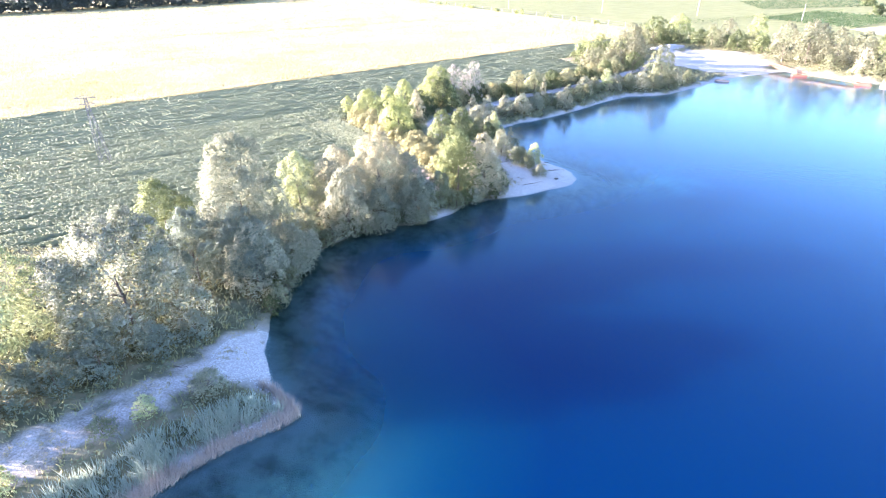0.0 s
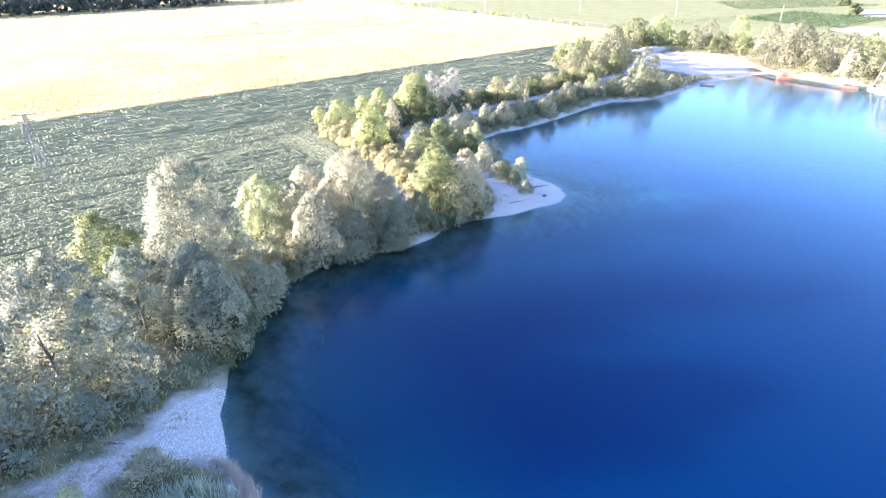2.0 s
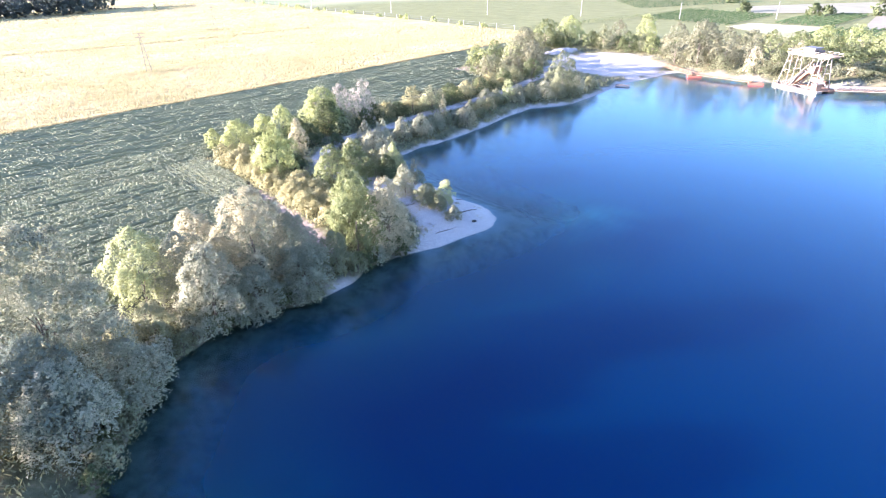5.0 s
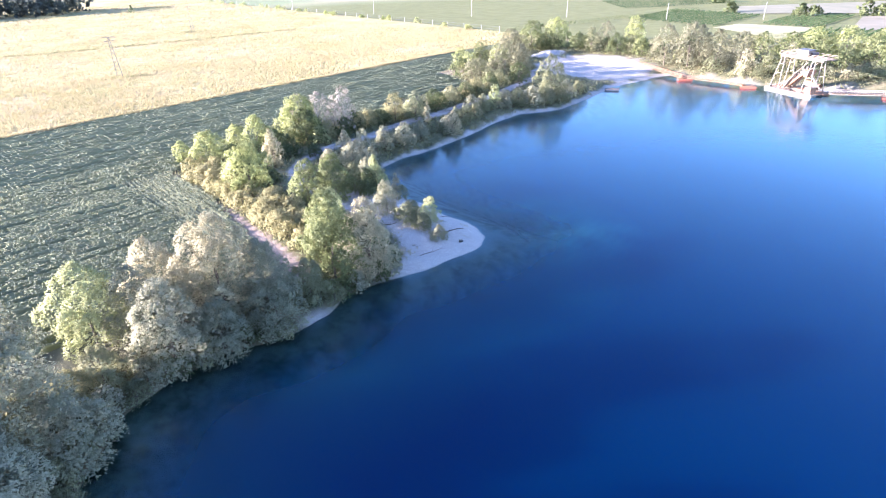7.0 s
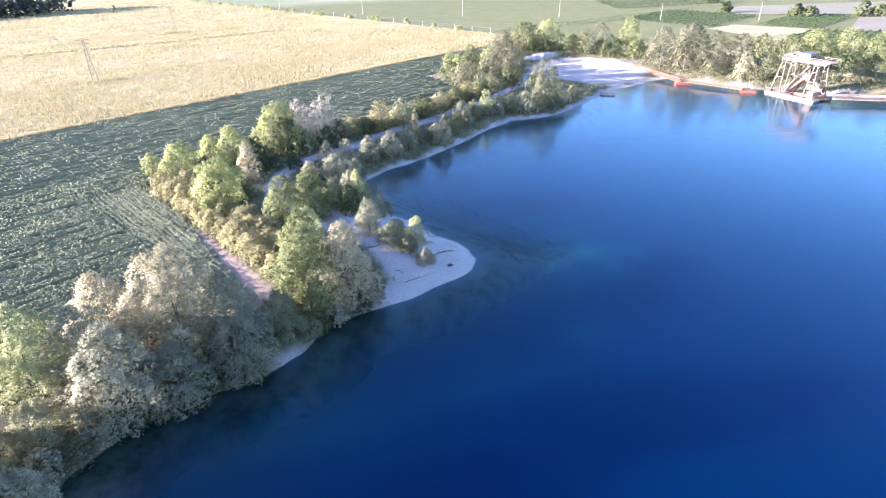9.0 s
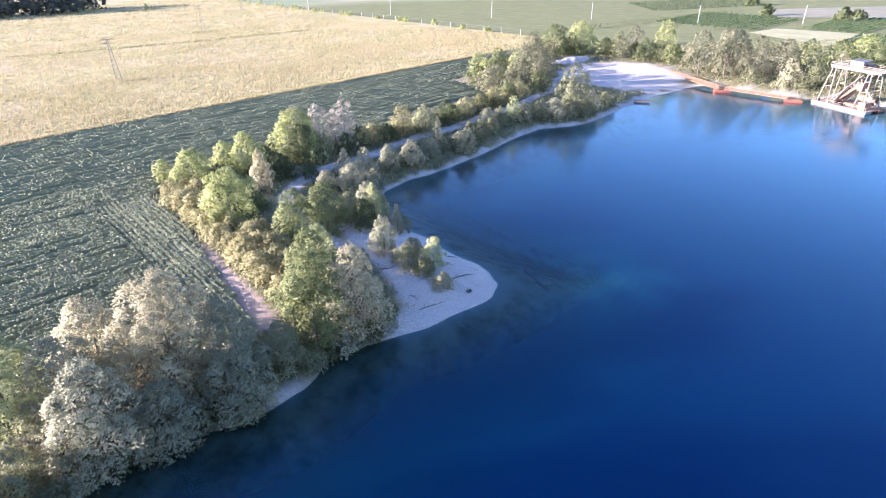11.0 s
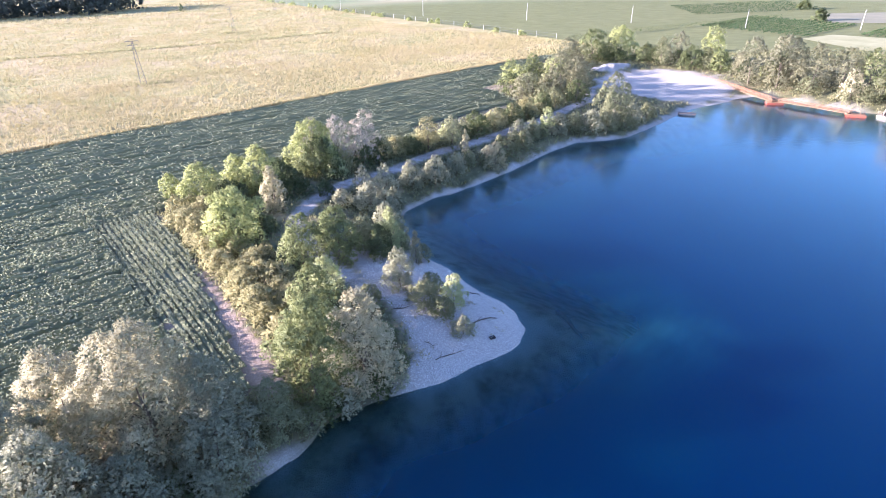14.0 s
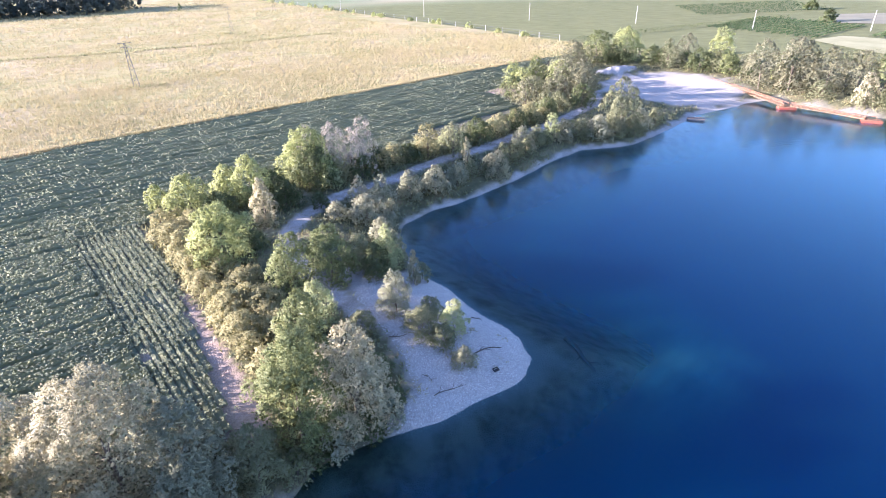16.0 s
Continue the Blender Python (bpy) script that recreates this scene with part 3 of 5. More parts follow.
def plant(name, kind, x, y, h, r, label, category, group, dense=1.0, coarse=1.0):
    """A tree or bush: an Empty at its foot with a trunk (with its limbs) and a crown."""
    mat, length, width, droop, low, taper, count, loose = KINDS[kind]
    z = max(ground_z(x, y), -0.2) - 0.05
    root = new(name)
    root.location = (x, y, z)
    lobes = crown_lobes(rng, h, r, low * h, taper, count)
    area = 4 * np.pi * r * (r + h) / 2.6
    lw = coarse * (0.74 + 0.010 * h)
    n = int(min(100000, max(700, dense * 1.12 * area / (length * width * lw * lw * 0.5))))
    outer = crown(rng, lobes, n, length * lw * 0.78, width * lw * 0.95, droop, 0.3 + loose, loose)
    core = crown(rng, lobes * (1, 1, 1, 0.84, 1), max(160, n // 4), length * lw * 0.95, width * lw * 1.7, droop, 0.0, 0.12, 8)
    leaf = new("crown", foliage("crown", [outer, core], mat))
    leaf.parent = root
    thick = max(0.03, 0.014 * h)
    lean = rng.normal(0, 0.04 * h, 2)
    pieces = [tube([(0, 0, -0.3), (lean[0] * 0.2, lean[1] * 0.2, h * 0.25), (lean[0] * 0.5, lean[1] * 0.5, h * 0.38), (lean[0] * 0.6, lean[1] * 0.6, h * 0.5)], [thick * 1.3, thick, thick * 0.7, thick * 0.2], 7)]
    for k in rng.choice(len(lobes), min(6, len(lobes)), replace=False):
        e = lobes[k, :3]
        s = np.array((lean[0] * 0.3, lean[1] * 0.3, min(h * rng.uniform(0.12, 0.35), e[2] * 0.8)))
        e = s + (e - s) * 0.35
        pieces.append(tube([s, (s + e) / 2 + (0, 0, 0.04 * h), e], [thick * 0.5, thick * 0.33, thick * 0.1], 5))
    v, q = joined(pieces)
    stem = new("trunk", mesh_of("trunk", v, q, BARK, True))
    stem.parent = root
    tagged(root, label, category, group)
    return root

# ---- the wooded bank by the reed spit ----
BANK = "trees on the near bank"
plant("poplar_tree", "white_poplar", -51.0, -57.5, 13.8, 8.6, "broad white poplar with silvery leaves above the gravel track", "tree", BANK, 1.15, 0.78)
plant("tall_willow", "silver_willow", -46.0, -37.5, 17.8, 7.9, "tall silver-green willow leaning over the lake's edge", "tree", BANK, 0.9, 0.74)
plant("poplar_tree", "poplar", -56.5, -40, 11.0, 5.4, "dull green poplar at the edge of the crop field", "tree", BANK, 0.9, 0.74)
plant("yellowing_tree", "yellow_tree", -61, -65, 13.0, 7.5, "yellowing leafy tree in the bank wood", "tree", BANK, 0.9, 0.74)
plant("willow_tree", "scrub", -43.5, -43.5, 10.5, 4.8, "lower green willow beside the tall one", "tree", BANK, 0.9, 0.74)
plant("willow_tree", "scrub", -48.5, -47.0, 10.5, 5.0, "green tree between poplar and willow", "tree", BANK, 0.9, 0.74)
plant("willow_bush", "silver_willow", -41.5, -45, 9.5, 4.4, "grey-green willow bush hanging over the water", "bush", BANK, 0.9, 0.74)
plant("willow_bush", "silver_willow", -39.6, -37, 6.5, 4.2, "low grey-green willow bush at the waterline", "bush", BANK, 0.9, 0.74)
SCRUB = "scrub beside the gravel track"
for x, y, h, r in ((-49, -66, 5.5, 3.0), (-52.5, -68.5, 5.0, 3.2), (-55.5, -72, 5.0, 3.6), (-60, -75, 5.5, 4.0), (-45.5, -62, 4.0, 2.4), (-43.5, -57.5, 3.5, 2.2)):
    plant("scrub_bush", "scrub", x, y, h, r, "blue-green scrub bush beside the gravel track", "bush", SCRUB, 0.7, 0.8)

plant("spit_bush", "grey_bush", -37.6, -66.2, 2.6, 2.2, "grey-green bush among the reeds on the spit", "bush", SCRUB, 0.7, 0.8)
plant("spit_bush", "yellow_bush", -42.0, -70.2, 2.0, 1.4, "small yellow-green bush among the reeds", "bush", SCRUB, 0.7, 0.8)
plant("spit_bush", "bush", -44.5, -73.0, 1.6, 1.5, "low green bush among the reeds", "bush", SCRUB, 0.7, 0.8)
plant("spit_bush", "yellow_bush", -49.3, -79.8, 2.4, 1.8, "yellow-green bush beside the gravel track", "bush", SCRUB, 0.7, 0.8)

# ---- the middle clump ----
CLUMP = "willow clump by the water"
plant("yellow_willow", "yellow_tree", -43.2, -22.8, 10.4, 4.4, "yellow-green willow at the corner of the clump", "tree", CLUMP, 0.92, 0.70)
plant("willow_tree", "willow", -38.6, -15.5, 9.0, 4.6, "sunlit pale willow with drooping leaves", "tree", CLUMP, 0.92, 0.70)
plant("willow_tree", "willow", -31.0, -16.0, 12.6, 5.8, "tall sunlit pale willow with a lobed crown", "tree", CLUMP, 0.92, 0.70)
plant("willow_tree", "silver_willow", -34.8, -24.6, 10.6, 4.4, "grey willow in front of the taller ones", "tree", CLUMP, 0.92, 0.70)
plant("willow_tree", "silver_willow", -26, -15.5, 9.0, 4.4, "grey-green willow on the bank", "tree", CLUMP, 0.92, 0.70)
plant("willow_tree", "silver_willow", -38.6, -21.5, 9.6, 4.2, "grey willow in the middle of the clump", "tree", CLUMP, 0.92, 0.70)
plant("willow_bush", "silver_willow", -24.2, -18.8, 7.5, 3.8, "shaded willow bush touching the water", "bush", CLUMP, 0.92, 0.70)
plant("willow_bush", "silver_willow", -30, -22.4, 7.0, 3.6, "shaded willow bush touching the water", "bush", CLUMP, 0.92, 0.70)
plant("willow_bush", "bush", -40.5, -28.5, 5.0, 3.0, "shaded bush at the foot of the clump", "bush", CLUMP, 0.92, 0.70)
plant("bramble_bush", "bramble", -42.8, -30.5, 3.0, 3.0, "dry brown bramble between field and bank", "bush", CLUMP, 0.92, 0.70)
plant("willow_bush", "bush", -21.0, -14, 6.0, 3.0, "dark green bush over the shore", "bush", CLUMP, 0.92, 0.70)
# low growth that hides the foot of the bank


def along(line, gap):
    """Points every gap metres along a chain, with the way to its left."""
    line = np.asarray(line, float)
    out = []
    for a, c in zip(line[:-1], line[1:]):
        span = np.linalg.norm(c - a)
        way = (c - a) / span
        for k in range(max(1, int(span / gap))):
            p = a + way * (k + 0.5) * span / max(1, int(span / gap))
            out.append((p[0], p[1], -way[1], way[0]))
    return out


for x, y, lx, ly in along(SHORE[10:23], 1.7):
    if (x + 20) ** 2 + (y + 17) ** 2 < 9:
        continue
    s = rng.uniform(-0.1, 1.3)
    plant("bank_shrub", ("silver_willow", "bush", "dark_bush")[int(rng.integers(0, 3))], x + lx * s, y + ly * s, rng.uniform(1.8, 3.6), rng.uniform(1.4, 2.2),
          "grey-green shrub hanging over the lake's edge", "bush", "shrubs along the waterline", 0.8, 0.95)

# ---- the promontory with the beach ----
CAPE = "trees on the promontory"
plant("poplar_tree", "poplar", -18.2, -9.6, 11.6, 4.5, "green poplar with upright twigs beside the beach", "tree", CAPE, 0.9, 0.8)
plant("white_willow", "willow", -13.8, -7.2, 10.9, 4.3, "pale silvery willow at the edge of the gravel beach", "tree", CAPE, 0.9, 0.8)
plant("poplar_tree", "poplar", -19.6, -4.2, 7.6, 3.2, "yellow-green poplar beside the bramble", "tree", CAPE, 0.9, 0.8)
plant("poplar_tree", "poplar", -20.0, 0.8, 7.4, 3.2, "small olive-green poplar behind the beach", "tree", CAPE, 0.9, 0.8)
plant("yellow_bush", "yellow_bush", -19.6, 6.2, 5.4, 2.7, "yellow-brown bush behind the beach", "bush", CAPE, 0.9, 0.8)
plant("round_bush", "poplar", -24, 13.6, 7.4, 3.5, "rounded olive-green bush beside the dirt road", "bush", CAPE, 0.9, 0.8)
plant("round_bush", "poplar", -19.8, 16.2, 7.8, 3.6, "rounded olive-green bush beside the dirt road", "bush", CAPE, 0.9, 0.8)
plant("bush", "bush", -16.7, 19.5, 5.5, 2.4, "grey-green bush above the shore", "bush", CAPE, 0.9, 0.8)
plant("bush", "yellow_bush", -12.9, 19.5, 7.4, 2.2, "bush with a yellow top above the shore", "bush", CAPE, 0.9, 0.8)
plant("bush", "dark_bush", -14.2, 18, 5.0, 2.4, "dark green bush above the shore", "bush", CAPE, 0.9, 0.8)
plant("slim_bush", "slim_tree", -9.4, 17.6, 5.0, 1.2, "slim grey-green sapling at the water", "bush", CAPE, 0.9, 0.8)
plant("beach_bush", "grey_bush", -11, 9.0, 5.6, 2.3, "grey bush standing in the gravel", "bush", CAPE, 1.0, 0.72)
plant("beach_bush", "bush", -7.8, 4.6, 3.0, 2.4, "green bush on the gravel beach", "bush", CAPE, 1.0, 0.72)
plant("beach_bush", "yellow_bush", -4.3, 5.0, 4.4, 1.7, "small bush with a yellow top on the beach", "bush", CAPE, 1.0, 0.72)
plant("beach_bush", "grey_bush", -3.3, 0.2, 2.3, 1.6, "thin grey shrub on the gravel beach", "bush", CAPE, 1.0, 0.72)
plant("beach_bush", "bush", -7.0, 8.6, 2.6, 1.8, "low green shrub on the gravel beach", "bush", CAPE, 1.0, 0.72)
plant("beach_bush", "bush", -5.6, 3.0, 2.2, 1.9, "low green shrub on the gravel beach", "bush", CAPE, 1.0, 0.72)
plant("beach_bush", "bush", -14.5, 4.5, 2.6, 2.0, "green shrub at the beach's edge", "bush", CAPE, 1.0, 0.72)
plant("beach_bush", "dark_bush", -10.5, -5.0, 2.2, 1.6, "dark green shrub at the foot of the willow", "bush", CAPE, 1.0, 0.72)
plant("beach_bush", "dark_bush", -12.0, -1.5, 2.4, 1.6, "dark green shrub at the beach's edge", "bush", CAPE, 1.0, 0.72)

# ---- the corner of the field ----
HEDGE = "hedge at the field corner"
plant("locust_tree", "locust", -35.0, 20.0, 8.6, 5.2, "bright green locust tree with feathery leaves", "tree", HEDGE)
plant("locust_tree", "locust", -37.3, 41.0, 8.4, 3.6, "tall bright green locust tree", "tree", HEDGE)
plant("locust_tree", "locust", -46.0, 37.5, 6.4, 4.0, "rounded bright green locust tree", "tree", HEDGE)
plant("locust_tree", "locust", -52.0, 38.5, 4.6, 2.1, "small bright green locust tree at the field corner", "tree", HEDGE)
plant("locust_tree", "locust", -42.0, 43.5, 6.0, 2.8, "small yellow-green locust tree", "tree", HEDGE)
plant("slim_tree", "slim_tree", -32.7, 32.5, 7.7, 2.4, "slim grey-green young tree beside the dirt road", "tree", HEDGE)
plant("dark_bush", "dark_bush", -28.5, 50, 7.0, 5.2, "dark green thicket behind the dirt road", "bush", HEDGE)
plant("bush", "locust", -30.0, 51.5, 9.8, 5.4, "green bushy tree above the thicket", "tree", HEDGE)
for x, y, h, r in ((-26, 55, 9.5, 3.4), (-20.2, 55.5, 10.6, 3.2), (-31, 57, 8.5, 3.2), (-23, 57.5, 8.0, 3.0)):
    plant("dry_tree", "dry_tree", x, y, h, r, "pinkish-grey almost leafless tree", "tree", HEDGE, 0.22)
for side in (1.6, 4.2):
    for x, y, lx, ly in along(((-50.5, 32.0), (-37.5, 14.5), (-24.0, -3.5)), 2.3):
        plant("bramble_bush", "bramble", x + side * 0.79 + rng.normal(0, 0.5), y + side * 0.61 + rng.normal(0, 0.5), rng.uniform(1.7, 3.2), rng.uniform(1.7, 2.6),
              "straw-brown bramble thicket along the crop field", "bush", "brambles along the field", 0.68, 1.0)
for x, y, h, r in ((-30, 8, 3.0, 2.8), (-26, 9, 2.8, 2.8), (-27.5, 3.5, 3.0, 2.6), (-30, 14, 2.6, 2.8), (-23.5, 4.5, 2.6, 2.4)):
    plant("bramble_bush", "bramble", x, y, h, r, "straw-brown bramble thicket along the crop field", "bush", "brambles along the field", 0.68, 1.0)
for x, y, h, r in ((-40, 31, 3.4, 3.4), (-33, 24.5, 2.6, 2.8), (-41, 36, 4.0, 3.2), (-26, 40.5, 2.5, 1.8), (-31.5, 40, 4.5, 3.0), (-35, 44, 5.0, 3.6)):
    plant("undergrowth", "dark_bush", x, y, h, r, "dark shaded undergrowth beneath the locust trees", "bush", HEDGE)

# ---- along the dirt road and the north shore ----
ROADSIDE = "bushes along the dirt road"
for kind, x, y, h, r in (
    ("bramble", -8.6, 64.5, 6.6, 3.2), ("bush", -3.6, 65.5, 6.8, 3.4), ("bramble", -15, 61.5, 3.6, 3.2), ("dark_bush", -18.5, 58.5, 4.2, 3.2),
    ("dark_bush", 2.5, 74, 4.4, 3.4), ("bramble", 6.5, 79, 4.6, 3.4), ("dark_bush", 11, 84, 4.6, 3.4), ("bramble", 15, 88.5, 4.8, 3.2), ("dark_bush", 20, 94, 4.4, 3.4),
    ("bush", 24, 99.5, 4.4, 3.4), ("dark_bush", -12, 62.5, 3.2, 3.0),
):
    plant("roadside_bush", kind, x, y, h, r, "dense roadside bush between road and crop field", "bush", ROADSIDE, 0.65, 1.25)
STRAND = "bushes along the north shore"
for kind, x, y, h, r in (
    ("slim_tree", -1.0, 58.6, 7.0, 1.2), ("slim_tree", 5.0, 57.8, 5.6, 2.8), ("slim_tree", -19.7, 42.0, 5.4, 2.0), ("grey_bush", -17.7, 36.5, 4.6, 3.4),
    ("grey_bush", -15.8, 42.5, 6.0, 2.4), ("grey_bush", -11.3, 46.5, 5.4, 2.8), ("grey_bush", -7.0, 49.5, 5.2, 3.0), ("grey_bush", -3.0, 53, 4.6, 2.2),
    ("grey_bush", -22.5, 36.4, 3.0, 2.2), ("grey_bush", -14.8, 30.5, 4.2, 2.2), ("bush", -12.4, 25.5, 4.4, 2.0), ("grey_bush", -14.4, 35.6, 3.6, 1.9), ("bush", -11.8, 22.6, 3.6, 1.7), ("grey_bush", -13.4, 28.2, 3.4, 1.7), ("grey_bush", -14.2, 39.4, 3.8, 1.8), ("bush", -8.4, 20.0, 2.6, 1.4),
):
    plant("shore_bush", kind, x, y, h, r, "grey-green bush on the bank of the lake", "bush", STRAND, 0.75, 1.15)
for kind, x, y, h, r in (
    ("yellow_bush", 18.6, 78.8, 6.0, 2.5), ("grey_bush", 11.5, 73, 4.6, 2.8), ("bush", 15.0, 75.5, 4.2, 2.6), ("grey_bush", 21.8, 80.5, 4.2, 2.8), ("bush", 25.6, 81, 4.6, 2.6),
    ("silver_willow", 29.5, 80.5, 5.4, 3.2), ("bush", 36.4, 87.5, 11.0, 5.0), ("bush", 33.5, 82.5, 4.2, 3.2), ("grey_bush", 41, 87.5, 5.0, 3.0), ("bush", 46.6, 93, 3.4, 2.6), ("bush", 38.5, 83.5, 3.8, 2.6),
):
    plant("shore_bush", kind, x, y, h, r, "bush on the north shore of the lake", "bush", STRAND, 0.65, 1.35)

# thickets: between field and road, and between road and water
for x, y, lx, ly in along(ROAD[5:11], 2.6):
    s = rng.uniform(3.4, 6.0)
    kind = ("bramble", "bush", "dark_bush", "bramble", "bush", "dark_bush", "yellow_bush")[int(rng.integers(0, 7))]
    plant("roadside_bush", kind, x + lx * s, y + ly * s, rng.uniform(2.4, 4.6), rng.uniform(1.8, 2.8), "dense roadside bush between road and crop field", "bush", ROADSIDE, 0.7, 1.3)
for x, y, lx, ly in along(SHORE_NORTH[3:11], 2.5):
    s = rng.uniform(3.0, 5.6)
    kind = ("bush", "grey_bush", "slim_tree", "bush", "bramble", "grey_bush")[int(rng.integers(0, 6))]
    plant("shore_bush", kind, x + lx * s, y + ly * s, rng.uniform(1.6, 4.4), rng.uniform(1.3, 2.2), "grey-green bush on the bank of the lake", "bush", STRAND, 0.7, 1.3)

# ---- trees round the far beach and behind the dredger ----
FAR = "trees round the far beach"
for kind, x, y, h, r in (
    ("locust", 15.5, 131, 6.4, 3.4), ("poplar", 22, 129.5, 8.2, 3.9), ("tan_willow", 28, 114, 11.0, 4.4), ("tan_willow", 32, 108.5, 9.2, 3.0), ("tan_willow", 34, 115, 9.0, 4.0), ("tan_willow", 37, 150, 9.6, 5.0),
    ("tan_willow", 24, 106, 8.0, 4.0), ("dark_bush", 30, 101, 6.0, 4.0), ("tan_willow", 33.5, 121, 8.5, 4.4), ("bush", 20, 121, 4.0, 3.8), ("bush", 25, 118, 4.0, 3.6), ("dark_bush", 29, 122, 5.5, 4.0),
    ("poplar", 49, 165, 10.4, 6.4), ("locust", 60, 169, 10.6, 6.6),
):
    plant("far_tree", kind, x, y, h, r, "sunlit green tree at the edge of the fields", "tree", FAR, 0.55, 1.75)
for kind, x, y, h, r in (
    ("bush", 69, 151, 9.5, 3.2), ("tan_willow", 75, 152, 10.6, 4.2), ("locust", 85, 148, 12.6, 5.2), ("dark_bush", 77, 145, 7.2, 5.0), ("dark_bush", 66, 158, 6.0, 5.0), ("dark_bush", 56, 160, 5.0, 4.6),
    ("dark_bush", 84, 138, 6.0, 4.2), ("tan_willow", 86.5, 124, 13.5, 5.6), ("tan_willow", 92.5, 119, 14.6, 6.4), ("tan_willow", 100, 115, 12.0, 5.6), ("tan_willow", 107, 112, 10.6, 5.2), ("tan_willow", 97, 121, 12.4, 5.4), ("poplar", 113, 110, 10.0, 5.0),
):
    plant("far_tree", kind, x, y, h, r, "pale sunlit tree behind the floating conveyor", "tree", FAR, 0.55, 1.75)
for kind, x, y, h, r in (
    ("poplar", 121, 108, 9.4, 6.6), ("poplar", 128, 104, 9.0, 6.0), ("locust", 144, 112, 9.4, 7.4), ("poplar", 146, 100, 9.4, 7.2), ("slim_tree", 104, 103, 8.0, 3.4), ("bush", 110, 100, 6.4, 3.8),
    ("bush", 131, 84, 4.6, 3.8), ("dark_bush", 132, 96, 6.2, 5.0), ("bush", 118, 97, 5.6, 3.8), ("poplar", 158, 98, 9.6, 7.0), ("dark_bush", 140, 88, 5.2, 4.6), ("bush", 97, 111, 5.0, 3.4), ("slim_tree", 117, 101, 8.0, 3.0),
    ("locust", 135, 115, 9.6, 6.6), ("locust", 160, 112, 10, 7),
):
    plant("far_tree", kind, x, y, h, r, "sunlit tree on the bank behind the dredger", "tree", FAR, 0.55, 1.75)

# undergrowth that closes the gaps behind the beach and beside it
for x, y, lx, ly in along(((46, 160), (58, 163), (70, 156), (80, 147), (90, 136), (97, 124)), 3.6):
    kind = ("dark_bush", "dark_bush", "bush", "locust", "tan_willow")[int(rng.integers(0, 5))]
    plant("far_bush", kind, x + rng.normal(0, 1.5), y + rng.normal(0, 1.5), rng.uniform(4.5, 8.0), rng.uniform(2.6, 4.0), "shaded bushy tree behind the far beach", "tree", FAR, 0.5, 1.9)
for x, y in ((14, 112), (18, 127), (24, 134), (30, 133), (34, 140), (40, 156), (42, 165), (20, 113), (16, 104), (21, 101), (36, 126), (27, 125), (32, 146), (44, 172), (53, 175)):
    kind = ("locust", "bush", "dark_bush", "tan_willow", "bush")[int(rng.integers(0, 5))]
    plant("far_bush", kind, x, y, rng.uniform(4.0, 7.5), rng.uniform(2.8, 4.2), "green bushy tree between field and far beach", "tree", FAR, 0.5, 1.9)
for x, y, lx, ly in along(((98, 106), (106, 98), (116, 91), (126, 84), (138, 79)), 3.2):
    kind = ("bush", "bush", "slim_tree", "bush", "grey_bush")[int(rng.integers(0, 5))]
    plant("far_bush", kind, x + lx * 2.2 + rng.normal(0, 0.8), y + ly * 2.2 + rng.normal(0, 0.8), rng.uniform(2.4, 5.0), rng.uniform(1.8, 2.8), "sunlit bush on the bank behind the dredger", "bush", FAR, 0.55, 1.75)

# ---- shapes for built things ----


def part(name, shape, mat, parent, label="", smooth=False):
    ob = new(name, mesh_of(name, shape[0], shape[1], mat, smooth))
    ob.parent = parent
    if label:
        ob["label"] = label
    return ob


def beam(p, q, w, h=None, up=(0, 0, 1)):
    """A bar of w by h between two points, its edges slightly chamfered: eight sides."""
    p, q = np.array(p, float), np.array(q, float)
    h = w if h is None else h
    way = unit(q - p)
    ref = np.array(up, float)
    if abs(way @ ref) > 0.95:
        ref = np.array((1.0, 0.0, 0.0))
    side = unit(np.cross(way, ref))
    over = np.cross(side, way)
    c = 0.18
    ring = [(-.5 + c, -.5), (.5 - c, -.5), (.5, -.5 + c), (.5, .5 - c), (.5 - c, .5), (-.5 + c, .5), (-.5, .5 - c), (-.5, -.5 + c)]
    a = [p + side * w * x + over * h * y for x, y in ring]
    b = [q + side * w * x + over * h * y for x, y in ring]
    v = np.array(a + b)
    f = [(i, (i + 1) % 8, 8 + (i + 1) % 8, 8 + i) for i in range(8)]
    f += [(0, 1, 2, 7), (7, 2, 3, 6), (6, 3, 4, 5), (8, 15, 10, 9), (15, 14, 11, 10), (14, 13, 12, 11)]
    return v, np.array(f)


def slab(x0, x1, y0, y1, z0, z1, rake=0.0):
    """A hull-like box: the bottom drawn in by rake at both ends, with a chamfered top edge."""
    k = 0.06 * min(x1 - x0, y1 - y0)
    rings = [(x0 + rake, x1 - rake, y0 + k, y1 - k, z0), (x0, x1, y0, y1, z0 + (z1 - z0) * 0.55), (x0, x1, y0, y1, z1 - k * 0.5), (x0 + k * 0.5, x1 - k * 0.5, y0 + k * 0.5, y1 - k * 0.5, z1)]
    v, f = [], []
    for a, b, c, d, z in rings:
        v += [(a, c, z), (b, c, z), (b, d, z), (a, d, z)]
    for r in range(3):
        for i in range(4):
            j = (i + 1) % 4
            f.append((r * 4 + i, r * 4 + j, r * 4 + 4 + j, r * 4 + 4 + i))
    f += [(3, 2, 1, 0), (12, 13, 14, 15)]
    return np.array(v, float), np.array(f)


def thing(name, x, y, z, turn, label, category, group=""):
    root = new(name)
    root.matrix_world = pose(x, y, z, 0, 0, turn)
    return tagged(root, label, category, group)


